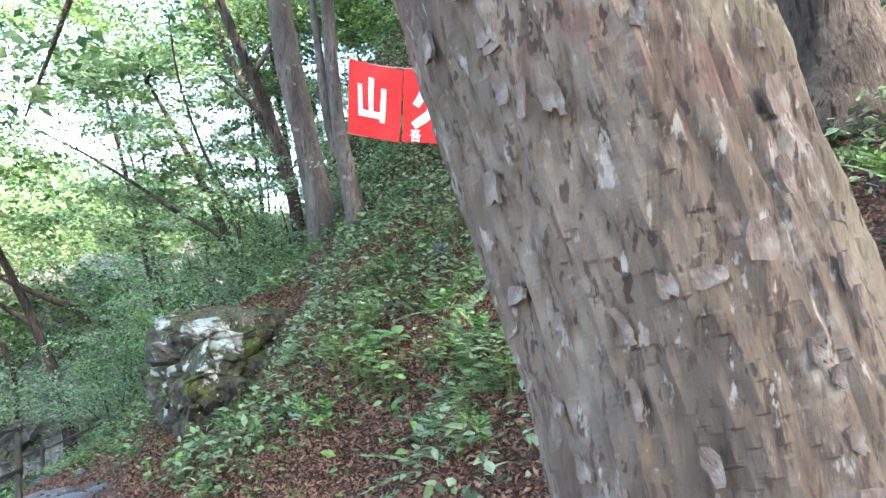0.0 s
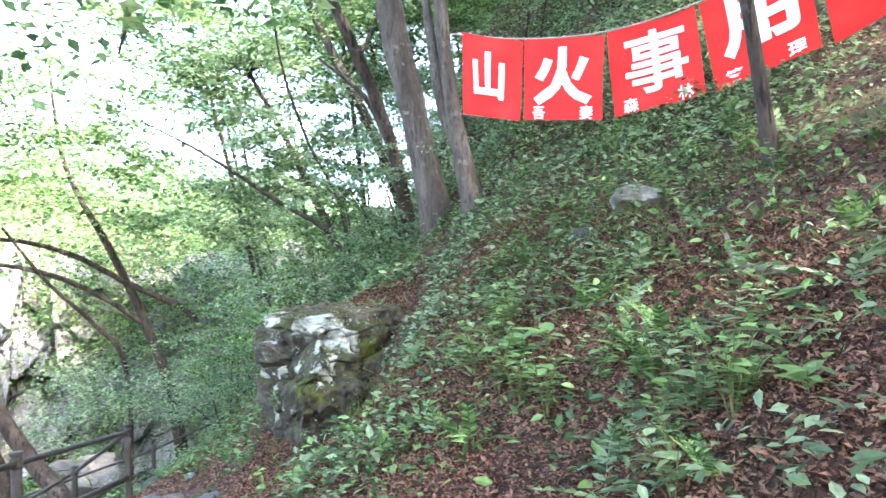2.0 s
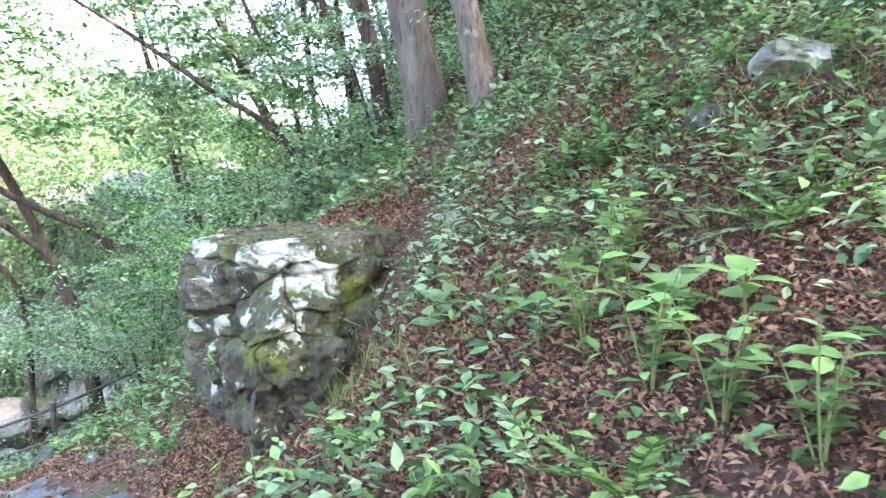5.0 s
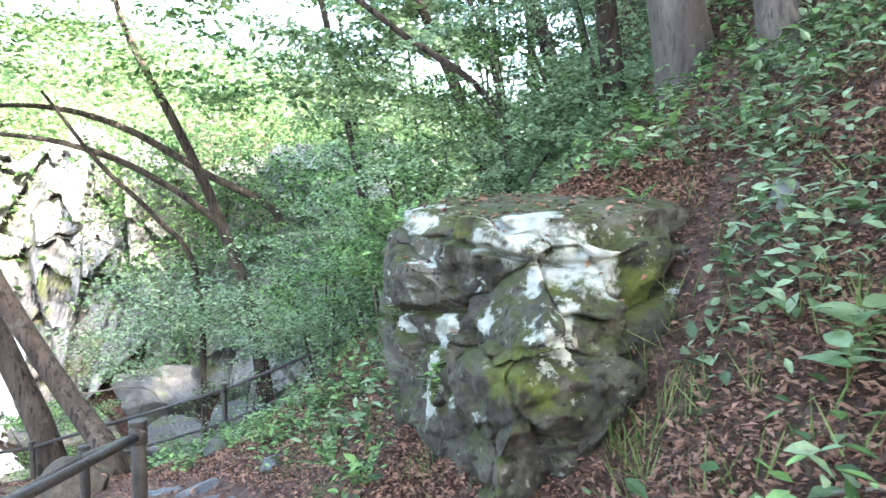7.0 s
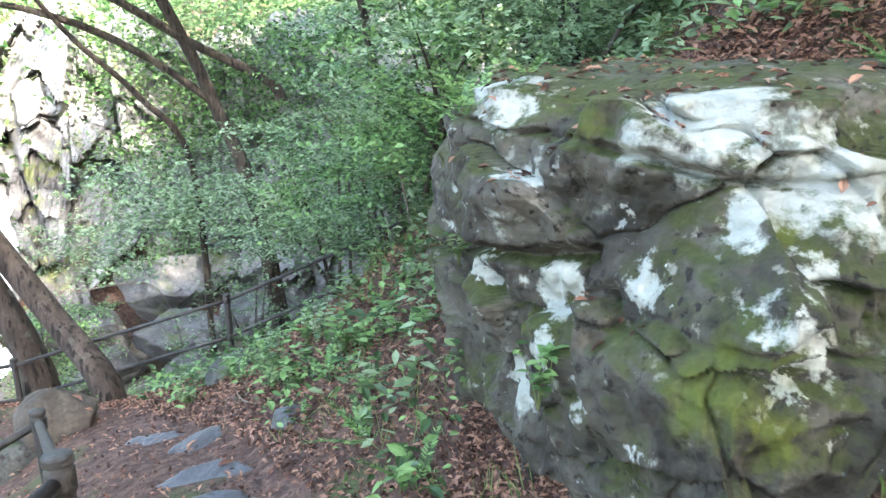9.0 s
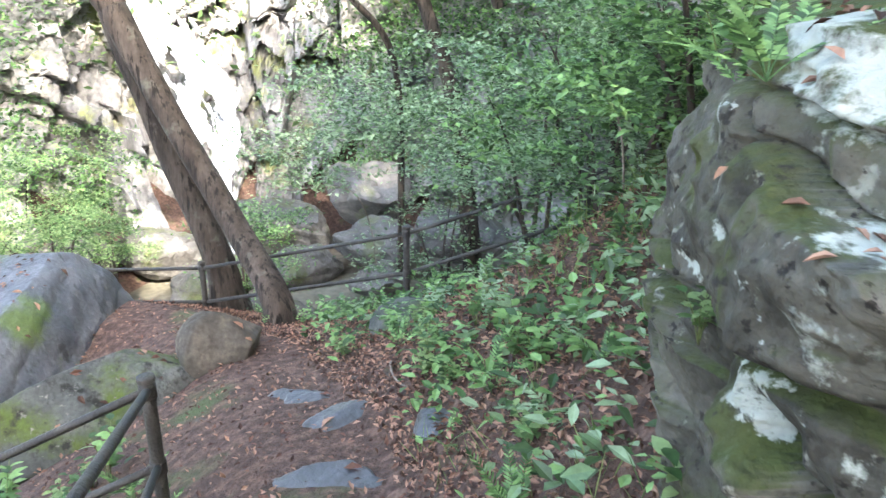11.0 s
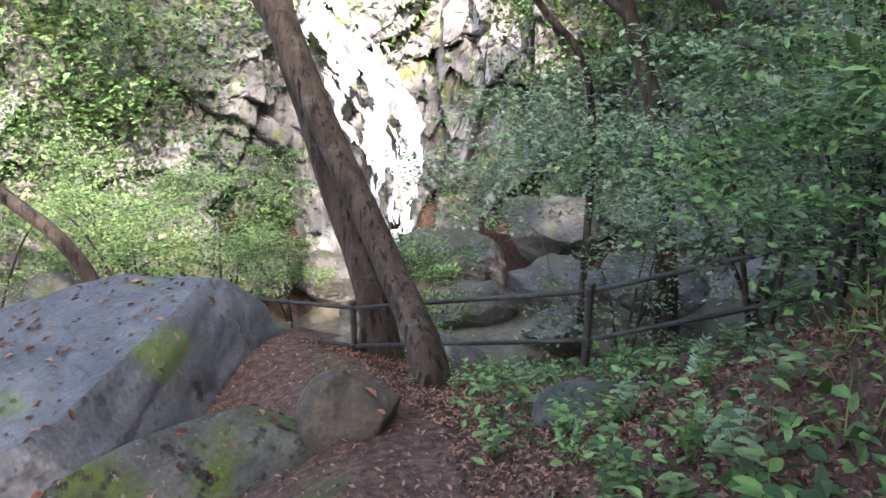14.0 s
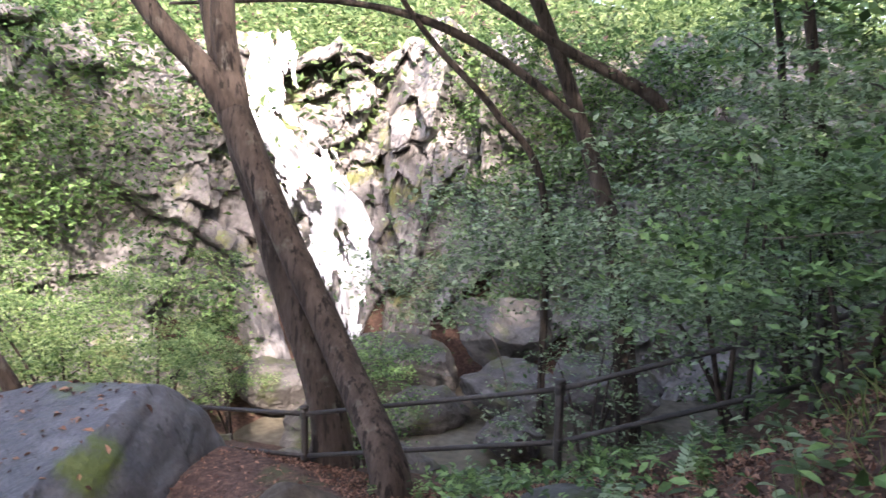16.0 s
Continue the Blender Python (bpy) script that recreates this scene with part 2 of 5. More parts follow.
# darker than the cliff stone: shade on the stream rocks put into the colour
SHADED_STONE = layer(material("shaded_stone", [(0.05, 0.046, 0.042), (0.09, 0.084, 0.077), (0.14, 0.132, 0.122)], 1.5, 14.0, 0.7, 1.0, 8.0), (0.07, 0.08, 0.03), 1.0, 0.58, 0.7, up=0.08, seed=4.0)
layer(CLIFF, (0.13, 0.11, 0.075), 0.5, 0.58, 0.7, seed=19.0)
IRON = layer(material("weathered_pipe", [(0.01, 0.009, 0.008), (0.02, 0.018, 0.016), (0.035, 0.031, 0.027)], 8.0, 60.0, 0.6, 0.4, 60.0, spec=0.4), (0.07, 0.075, 0.055), 9.0, 0.63, 0.74, seed=2.0)
LITTER = material("fallen_leaf", [(0.04, 0.019, 0.013), (0.115, 0.056, 0.038), (0.25, 0.145, 0.1)], 6.0, 50.0, 0.8, 0.0, island=0.85, translucent=0.15)
GREEN = [(0.03, 0.065, 0.02), (0.08, 0.16, 0.052), (0.17, 0.29, 0.1)]
LEAF = material("green_leaf", GREEN, 1.5, 30.0, 0.5, 0.0, island=0.8, translucent=0.35, spec=0.3)
LEAF_BLUE = material("bluish_leaf", [(0.06, 0.105, 0.045), (0.15, 0.24, 0.115), (0.27, 0.37, 0.22)], 1.5, 30.0, 0.36, 0.0, island=0.8, translucent=0.5, spec=0.55)
LEAF_BRIGHT = material("sunlit_leaf", [(0.045, 0.095, 0.03), (0.125, 0.205, 0.075), (0.24, 0.33, 0.14)], 0.8, 30.0, 0.5, 0.0, island=0.6, translucent=0.5)
GRASS = material("grass_blade", [(0.06, 0.1, 0.025), (0.11, 0.16, 0.045), (0.18, 0.21, 0.08)], 2.0, 30.0, 0.6, 0.0, island=0.6, translucent=0.35)
MOSS = material("moss", [(0.05, 0.065, 0.012), (0.09, 0.11, 0.02), (0.14, 0.16, 0.035)], 8.0, 90.0, 0.95, 0.9, 90.0)
TWIG = material("dry_twig", [(0.1, 0.08, 0.062), (0.19, 0.16, 0.13)], 9.0, 50.0, 0.9, 0.3, 40.0)
STEM = material("green_stem", [(0.07, 0.1, 0.03), (0.12, 0.13, 0.05)], 9.0, 50.0, 0.7, 0.0)
RED = material("red_cloth", [(0.62, 0.016, 0.014), (0.72, 0.025, 0.02), (0.78, 0.04, 0.03)], 2.0, 200.0, 0.65, 0.12, 300.0, translucent=0.25)
WHITE_CLOTH = material("white_lettering", [(0.78, 0.76, 0.76), (0.84, 0.82, 0.82)], 3.0, 200.0, 0.7, 0.1, 300.0)
ROPE = material("rope", [(0.35, 0.3, 0.25), (0.5, 0.46, 0.4)], 30.0, 200.0, 0.9, 0.4, 200.0)
# near-white colour holds the sun's glare on wet rock and water
WET_GLARE = material("white_wet_glare", [(0.38, 0.39, 0.39), (0.6, 0.61, 0.61), (0.78, 0.79, 0.79)], 3.0, 20.0, 0.35, 0.7, 8.0, (1, 1, 0.2), spec=0.5)
POOL = material("stream_water", [(0.11, 0.1, 0.075), (0.17, 0.155, 0.12)], 0.8, 6.0, 0.08, 0.5, 3.0, spec=0.6)


# ---- mesh helpers ----
def mesh_of(name, verts, faces, mat, smooth=False):
    """A mesh from arrays: verts (n,3), faces (m,k)."""
    verts, faces = np.asarray(verts, np.float32), np.asarray(faces, np.int32)
    me = bpy.data.meshes.new(name)
    me.vertices.add(len(verts))
    me.vertices.foreach_set("co", verts.ravel())
    me.loops.add(faces.size)
    me.loops.foreach_set("vertex_index", faces.ravel())
    me.polygons.add(len(faces))
    me.polygons.foreach_set("loop_start", np.arange(0, faces.size, faces.shape[1], dtype=np.int32))
    me.polygons.foreach_set("loop_total", np.full(len(faces), faces.shape[1], np.int32))
    me.polygons.foreach_set("use_smooth", np.full(len(faces), smooth))
    me.update(calc_edges=True)
    me.materials.append(mat)
    return me


def piece(name, data, parent, label=""):
    """One mesh object under a thing or a part, both in world places."""
    ob = new(name, data)
    ob.parent = parent
    if label:
        tagged(ob, label)
    return ob


def thing(name, label, category, at=(0, 0, 0), group="", kind="", data=None):
    ob = new(name, data)
    ob.location = at
    return tagged(ob, label, category, group, kind)


def curve_points(pts, n):
    """Catmull-Rom through rows of numbers, n samples."""
    p = np.asarray(pts, float)
    p = np.vstack([2 * p[0] - p[1], p, 2 * p[-1] - p[-2]])
    u = np.linspace(0, len(p) - 3 - 1e-6, n)
    i = u.astype(int)
    f = (u - i)[:, None]
    a, b, c, d = p[i], p[i + 1], p[i + 2], p[i + 3]
    return 0.5 * (2 * b + (c - a) * f + (2 * a - 5 * b + 4 * c - d) * f ** 2 + (3 * b - a - 3 * c + d) * f ** 3)


def tube(pts, radii, n=24, sides=10, rough=0.0, seed=0, flare=0.0):
    """Verts and quads of a tapered tube through pts; rough: relative unevenness; flare: wider foot."""
    c = curve_points(np.column_stack([np.asarray(pts, float), radii]), n)
    rad, c = c[:, 3], c[:, :3]
    rad = rad * (1 + flare * np.exp(-np.linspace(0, 1, n) * 9))
    d = np.gradient(c, axis=0)
    d /= np.linalg.norm(d, axis=1)[:, None]
    ref = np.array([0.31, 0.93, 0.17])
    a = np.cross(d, ref)
    a /= np.linalg.norm(a, axis=1)[:, None]
    b = np.cross(d, a)
    th = np.linspace(0, 2 * np.pi, sides, endpoint=False)
    rs = np.random.RandomState(seed)
    ph, amp = rs.rand(4) * 6.28, rs.rand(4)
    v = []
    for k in range(n):
        lump = 1 + rough * (amp[0] * np.sin(2 * th + ph[0] + k * 0.21) + amp[1] * np.sin(3 * th + ph[1] - k * 0.33) + 0.6 * amp[2] * np.sin(5 * th + ph[2] + k * 0.5)) + rough * 0.5 * rs.randn(sides) * 0.4
        v.append(c[k] + (rad[k] * lump)[:, None] * (np.cos(th)[:, None] * a[k] + np.sin(th)[:, None] * b[k]))
    v = np.vstack(v + [c[:1], c[-1:]])
    i, j = np.meshgrid(np.arange(n - 1), np.arange(sides), indexing="ij")
    jn = (j + 1) % sides
    q = np.stack([i * sides + j, i * sides + jn, (i + 1) * sides + jn, (i + 1) * sides + j], -1).reshape(-1, 4)
    e = n * sides
    caps = [[e, (k + 1) % sides, k, k] for k in range(sides)] + [[e + 1, (n - 1) * sides + k, (n - 1) * sides + (k + 1) % sides, (n - 1) * sides + (k + 1) % sides] for k in range(sides)]
    caps = np.array([[x[0], x[1], x[2]] for x in caps])
    return v, q, caps


def tube_mesh(name, mat, *tubes):
    """One mesh of several tubes (v, q, caps)."""
    vs, ts, o = [], [], 0
    for v, q, caps in tubes:
        vs.append(v)
        ts += [q[:, [0, 1, 2]] + o, q[:, [0, 2, 3]] + o, caps + o]
        o += len(v)
    return mesh_of(name, np.vstack(vs), np.vstack(ts), mat, True)


def leaves(name, mat, pos, size, normal=None, tilt=0.6, width=0.45, fold=0.25, rs=R, heading=None, simple=False):
    """A mesh of folded leaves, four triangles each. normal: mean facing of the leaves; heading: way that the tips point."""
    n = len(pos)
    nrm = np.tile([0, 0, 1.0], (n, 1)) if normal is None else np.broadcast_to(np.asarray(normal, float), (n, 3)).copy()
    nrm = nrm + tilt * rs.randn(n, 3)
    nrm /= np.linalg.norm(nrm, axis=1)[:, None]
    t = rs.randn(n, 3) if heading is None else np.asarray(heading, float) + 0.25 * rs.randn(n, 3)
    t -= (t * nrm).sum(1)[:, None] * nrm
    t /= np.linalg.norm(t, axis=1)[:, None] + 1e-9
    s = np.cross(nrm, t)
    L = (np.asarray(size) * np.ones(n))[:, None]
    W, dr = L * width * 0.5, nrm * L
    p = np.asarray(pos, float)
    if simple:
        v = np.stack([p, p + t * L * 0.45 + s * W + dr * fold * 0.3, p + t * L, p + t * L * 0.45 - s * W + dr * fold * 0.3], 1).reshape(-1, 3)
        k = np.arange(n)[:, None] * 4
        return mesh_of(name, v, np.concatenate([k + [[0, 2, 1]], k + [[0, 3, 2]]], 1).reshape(-1, 3), mat)
    v = np.stack([p, p + t * L * 0.35 + s * W + dr * fold * 0.3, p + t * L * 0.38 - dr * 0.05 * fold, p + t * L * 0.35 - s * W + dr * fold * 0.3,
                  p + t * L - dr * 0.25 * fold, p + t * L * 0.7 + s * W * 0.72 + dr * fold * 0.12, p + t * L * 0.7 - s * W * 0.72 + dr * fold * 0.12], 1).reshape(-1, 3)
    k = np.arange(n)[:, None] * 7
    f = np.concatenate([k + [[0, 2, 1]], k + [[0, 3, 2]], k + [[1, 2, 5]], k + [[2, 4, 5]], k + [[2, 3, 6]], k + [[2, 6, 4]]], 1).reshape(-1, 3)
    return mesh_of(name, v, f, mat)


def fbm(x, y, z=0.0, s=1.0, oct=4):
    """Cheap smooth noise of arrays, about -1 to 1."""
    out, a = 0.0, 0.5
    for k in range(oct):
        q = s * 2.03 ** k
        out = out + a * (np.sin(x * q * 1.31 + 1.7 * k + 1.1 * np.sin(y * q * 0.9 + k)) * np.cos(y * q * 1.17 + 2.3 * k + 0.9 * np.sin(z * q + x * q * 0.6)) + 0.5 * np.sin(z * q * 1.4 + x * q * 0.7 - y * q * 0.5 + k))
        a *= 0.52
    return out


def grain(x, y, z, s):
    """Smoothed lattice noise of arrays, about -1 to 1, with no direction of its own."""
    rs = np.random.RandomState(99)
    table = rs.rand(64, 64, 64) * 2 - 1
    p = [np.asarray(a, float) * s for a in (x, y, z)]
    i = [np.floor(a).astype(int) for a in p]
    f = [a - b for a, b in zip(p, i)]
    f = [a * a * (3 - 2 * a) for a in f]
    out = 0.0
    for a in (0, 1):
        for b in (0, 1):
            for c in (0, 1):
                wt = (f[0] if a else 1 - f[0]) * (f[1] if b else 1 - f[1]) * (f[2] if c else 1 - f[2])
                out = out + wt * table[(i[0] + a) % 64, (i[1] + b) % 64, (i[2] + c) % 64]
    return out


# ---- ground ----
# the trodden way: x, y, z, and the slope of the bank on its uphill side
WAY = np.array([(2.6, -14, -0.1, 0.6), (1.6, -4, -0.22, 0.6), (0.9, -1.1, -0.26, 0.6), (-0.5, 2.45, -0.32, 0.62), (-1.65, 4.1, -0.38, 0.66), (-2.6, 5.9, -0.5, 0.8), (-3.4, 7.2, -0.74, 0.95),
                (-4.6, 8.4, -1.1, 0.75), (-6.3, 9.6, -1.62, 0.1), (-8.2, 10.4, -2.1, -0.4), (-12, 10.6, -2.7, -0.6), (-22, 8, -4.6, -0.5)])
# the foot of the cliff across the stream
FOOT = np.array([(-38, -30), (-25, -8), (-21.5, 4), (-19.5, 12), (-18, 18.5), (-14.4, 21.8), (-9, 24.5), (-4, 32), (4, 60)], float)


def along(x, y, line):
    """Signed distance to a line (right of it positive) and the other columns at the nearest place."""
    best = np.full(x.shape, 1e9)
    sign = np.ones(x.shape)
    cols = np.zeros(x.shape + (line.shape[1] - 2,))
    for a, b in zip(line[:-1], line[1:]):
        d = b[:2] - a[:2]
        u = np.clip(((x - a[0]) * d[0] + (y - a[1]) * d[1]) / (d @ d), 0, 1)
        px, py = a[0] + u * d[0], a[1] + u * d[1]
        r = np.hypot(x - px, y - py)
        near = r < best
        best = np.where(near, r, best)
        sign = np.where(near, np.where((x - a[0]) * d[1] - (y - a[1]) * d[0] > 0, 1.0, -1.0), sign)
        if cols.shape[-1]:
            cols = np.where(near[..., None], a[2:] + u[..., None] * (b[2:] - a[2:]), cols)
    return best * sign, cols


def ground_z(x, y):
    x, y = np.asarray(x, float), np.asarray(y, float)
    s, c = along(x, y, WAY)
    base, k = c[..., 0], c[..., 1]
    up, dn = np.maximum(s, 0), np.maximum(-s, 0)
    rise = k * (np.maximum(up - 0.3, 0) - 0.35 * np.maximum(up - 9, 0) * (k > 0))
    drop = 0.38 * np.clip(dn - 0.25, 0, 1.5) + 0.85 * np.maximum(dn - 1.75, 0)
    z = base + rise - drop
    bed = -5.3 + 0.25 * fbm(x, y, 0, 0.35)
    z = bed + np.logaddexp(0, (z - bed) * 2.5) / 2.5
    f, _ = along(x, y, FOOT)
    back = np.maximum(-f - 0.8, 0)
    z = np.maximum(z, bed + np.minimum(back * 2.6, 6.5) + 0.3 * np.maximum(back - 2.5, 0)) if np.ndim(z) else z
    z = z - 0.3 * np.exp(-((x + 1.3) ** 2 + (y - 6.45) ** 2) / 0.3) - 0.16 * np.exp(-((x + 1.8) ** 2 + (y - 6.45) ** 2) / 0.2) - 0.12 * np.exp(-((x + 2.3) ** 2 + (y - 6.7) ** 2) / 0.3) + 0.45 * np.exp(-((x + 1.7) ** 2 + (y - 8.1) ** 2) / 0.35)
    swell = lambda q: 1 / (1 + np.exp(-np.clip(q, -40, 40)))
    z = z + 3.3 * swell((x + 4.2) / 0.9) * swell((y - 13.8) / 0.7) * np.clip((9 - x) / 6, 0, 1)
    away = np.clip((np.hypot(x + 4, y - 8) - 60) / 60, 0, 1)
    z = np.minimum(z, 26.0)
    near = np.clip((np.abs(s) - 0.4) / 1.0, 0.15, 1)
    return z * (1 - away) + 6 * away + near * (0.07 * fbm(x, y, 0, 1.3) + 0.03 * fbm(x, y, 0, 5.0))


def gz(x, y):
    return float(ground_z(np.array([x]), np.array([y]))[0])


def axis(lo, hi, step, far):
    mid = np.arange(lo, hi + step, step)
    out = far * np.linspace(0, 1, 26)[1:] ** 2.2
    return np.concatenate([lo - out[::-1], mid, hi + out])


gx, gy = axis(-12, 6, 0.12, 900), axis(-4, 16, 0.12, 900)
X, Y = np.meshgrid(gx, gy, indexing="ij")
Z = ground_z(X, Y)
nx, ny = X.shape
I, J = np.meshgrid(np.arange(nx - 1), np.arange(ny - 1), indexing="ij")
quads = np.stack([I * ny + J, (I + 1) * ny + J, (I + 1) * ny + J + 1, I * ny + J + 1], -1).reshape(-1, 4)
tagged(new("ground", mesh_of("ground", np.stack([X, Y, Z], -1).reshape(-1, 3), quads, SOIL, True)), "brown forest soil under leaf litter on a steep slope", "ground", kind="structure")


# ---- rocks ----
def boulder(name, label, mat, at, size, turn=(0, 0, 0), seed=0, sub=5, facets=9, rough=0.06, kind="", cuts=(), smooth=True):
    """A stone: a ball cut by flat planes, with relief; at: its middle."""
    rs = np.random.RandomState(seed)
    bm = bmesh.new()
    bmesh.ops.create_icosphere(bm, subdivisions=sub, radius=1.0)
    bm.verts.ensure_lookup_table()
    v = np.array([w.co[:] for w in bm.verts])
    f = np.array([[w.index for w in fc.verts] for fc in bm.faces])
    bm.free()
    planes = [(np.array(c[:3]) / np.linalg.norm(c[:3]), c[3]) for c in cuts]
    for _ in range(facets):
        n = rs.randn(3)
        planes.append((n / np.linalg.norm(n), 0.55 + 0.3 * rs.rand()))
    for n, h in planes:
        d = v @ n
        v = v - np.where(d > h, (d - h) * 0.92, 0)[:, None] * n
    o = seed * 3.1
    nn = v / np.linalg.norm(v, axis=1)[:, None]
    v = v + nn * (rough * fbm(v[:, 0] + o, v[:, 1], v[:, 2], 2.2) + rough * 0.35 * fbm(v[:, 0] + o, v[:, 1], v[:, 2], 7.0) + rough * 0.15 * fbm(v[:, 0], v[:, 1] + o, v[:, 2], 19.0))[:, None]
    v = v * np.asarray(size)
    m = Euler([radians(a) for a in turn]).to_matrix()
    v = v @ np.array(m).T
    ob = thing(name, label, "rock", at, kind=kind, data=mesh_of(name, v, f, mat, smooth))
    return ob


# corners of the boulder's cross-sections, from the front nose round by the path side and the back: height, then ten corners
BOULDER_LEVELS = [
    (-0.8, [(-1.85, 6.6), (-2.18, 6.98), (-2.38, 7.35), (-2.53, 7.6), (-2.72, 8.0), (-1.9, 8.5), (-1.2, 8.2), (-1.2, 7.5), (-1.4, 7.0), (-1.6, 6.78)]),
    (-0.3, [(-1.83, 6.54), (-2.2, 6.97), (-2.4, 7.33), (-2.56, 7.6), (-2.74, 8.0), (-1.9, 8.5), (-1.1, 8.2), (-1.15, 7.5), (-1.36, 6.97), (-1.56, 6.72)]),
    (0.1, [(-1.8, 6.48), (-2.2, 6.95), (-2.43, 7.3), (-2.6, 7.58), (-2.76, 8.0), (-1.9, 8.5), (-1.0, 8.2), (-1.1, 7.5), (-1.3, 6.95), (-1.5, 6.68)]),
    (0.3, [(-1.72, 6.36), (-2.2, 6.93), (-2.44, 7.26), (-2.6, 7.53), (-2.78, 8.0), (-1.9, 8.5), (-1.0, 8.2), (-1.0, 7.5), (-1.22, 6.92), (-1.4, 6.62)]),
    (0.46, [(-1.7, 6.3), (-2.2, 6.88), (-2.48, 7.24), (-2.63, 7.5), (-2.8, 8.0), (-1.9, 8.5), (-1.0, 8.2), (-0.95, 7.5), (-1.17, 6.9), (-1.35, 6.58)]),
    (0.54, [(-1.66, 6.47), (-2.19, 6.92), (-2.46, 7.22), (-2.61, 7.5), (-2.8, 8.0), (-1.9, 8.5), (-1.0, 8.2), (-0.93, 7.5), (-1.14, 6.9), (-1.35, 6.62)]),
    (0.85, [(-1.6, 6.62), (-2.12, 6.88), (-2.42, 7.2), (-2.56, 7.5), (-2.76, 8.0), (-1.9, 8.5), (-1.0, 8.2), (-0.9, 7.5), (-1.1, 6.9), (-1.35, 6.7)]),
    (1.02, [(-1.62, 6.76), (-2.07, 6.88), (-2.38, 7.24), (-2.53, 7.53), (-2.7, 8.0), (-1.9, 8.5), (-1.1, 8.2), (-0.95, 7.5), (-1.12, 6.97), (-1.33, 6.82)]),
    (1.15, [(-1.68, 6.85), (-2.03, 6.95), (-2.33, 7.3), (-2.48, 7.57), (-2.62, 8.0), (-1.9, 8.45), (-1.2, 8.1), (-1.02, 7.5), (-1.2, 7.05), (-1.36, 6.92)])]


def lichen_boulder():
    """The tall boulder beside the way: leaning broken faces, a mossy shelf with an undercut below it, and a slab lid."""
    n, m = 600, 400
    hs = np.array([h for h, _ in BOULDER_LEVELS])
    rings = np.array([c for _, c in BOULDER_LEVELS])
    mid = np.array([-1.8, 7.5])
    w = np.linspace(0, 1, m)
    zz = -0.8 + 1.95 * np.minimum(w / 0.8, 1)
    inset = np.clip((w - 0.8) / 0.2, 0, 1)
    corners = np.stack([np.stack([np.interp(zz, hs, rings[:, k, e]) for e in (0, 1)], -1) for k in range(10)], 0)
    u = np.arange(n) * 10.0 / n
    i0 = u.astype(int)
    f = u - i0
    f = np.clip((f - 0.5) * 1.12 + 0.5, 0, 1)
    p = corners[i0] * (1 - f)[:, None, None] + corners[(i0 + 1) % 10] * f[:, None, None]
    out = p - mid
    out = out / np.linalg.norm(out, axis=-1, keepdims=True)
    x, y, z = p[..., 0], p[..., 1], np.broadcast_to(zz, p.shape[:2]).copy()
    # tilted flat breaks, cracks between them, and rough relief
    rs = np.random.RandomState(8)
    sd = np.column_stack([rs.uniform(-3.0, -0.8, 150), rs.uniform(6.2, 8.4, 150), rs.uniform(-0.6, 1.3, 150)])
    lift, lean = 0.06 * rs.randn(150), 0.3 * rs.randn(150, 3)
    p3 = np.stack([x, y, z], -1)
    warp = 0.06 * np.stack([grain(x, y, z, 6.0), grain(y, z, x, 6.0), grain(z, x, y, 6.0)], -1)
    best, second, face = np.full(x.shape, 1e9), np.full(x.shape, 1e9), np.zeros(x.shape)
    for q0, h0, t0 in zip(sd, lift, lean):
        dd = p3 + warp - q0
        r = np.sqrt((dd * dd * (1, 1, 2.2)).sum(-1))
        near = r < best
        second = np.where(near, best, np.minimum(second, r))
        best, face = np.where(near, r, best), np.where(near, h0 + dd @ t0, face)
    crack = -0.045 * np.exp(-((second - best) / 0.014) ** 2) * (grain(x, y, z, 3.0) > -0.1)
    rel = 0.05 * grain(x, y, z, 3.1) + 0.04 * grain(y, z, x, 6.3) + 0.028 * grain(z, x, y, 13.0) + 0.014 * grain(x, z, y, 27.0) + 0.004 * grain(y, x, z, 43.0)
    pits = -0.05 * np.clip(grain(z, x, y, 17.0) - 0.35, 0, 1)
    front = np.exp(-((x + 1.75) / 0.45) ** 2) * (y < 7.1)
    under_lid = -0.08 * front * np.exp(-((z - 0.985 - 0.05 * np.sin(x * 5)) / 0.016) ** 2)
    notch = -0.1 * (x < -2.05) * np.exp(-((z - 0.6 + 0.22 * (y - 7.3)) / 0.022) ** 2)
    push = np.clip(face, -0.09, 0.08) * np.clip((z + 0.1) / 0.5, 0.3, 1) + crack + rel + pits + under_lid + notch
    x, y = x + out[..., 0] * push, y + out[..., 1] * push
    k = (1 - inset) ** 0.8
    x, y = mid[0] + (x - mid[0]) * k, mid[1] + (y - mid[1]) * k
    z = z + 0.05 * fbm(x, y, 0, 2.0) + inset * (0.05 * fbm(x, y, 0, 5.0) + 0.12 * (y - 7.0)) + 0.03 * np.sin(np.pi * inset)
    v = np.stack([x, y, z], -1).reshape(-1, 3)
    i, j = np.meshgrid(np.arange(n), np.arange(m - 1), indexing="ij")
    q = np.stack([((i + 1) % n) * m + j, i * m + j, i * m + j + 1, ((i + 1) % n) * m + j + 1], -1).reshape(-1, 4)
    rock = thing("boulder", "tall dark boulder with pale lichen patches and moss beside the path", "rock", data=mesh_of("boulder", v, q, LICHEN_ROCK, True))
    lid = boulder("ledge", "pale flat ledge stone", LICHEN_ROCK, (0, 0, 0), (0.27, 0.15, 0.07), (20, -8, -4), 33, 4, 14, 0.06, smooth=False)
    lid.data.transform(Matrix.Translation((-1.72, 6.92, 1.07)))
    lid.parent = rock
    del lid["category"]
    return rock


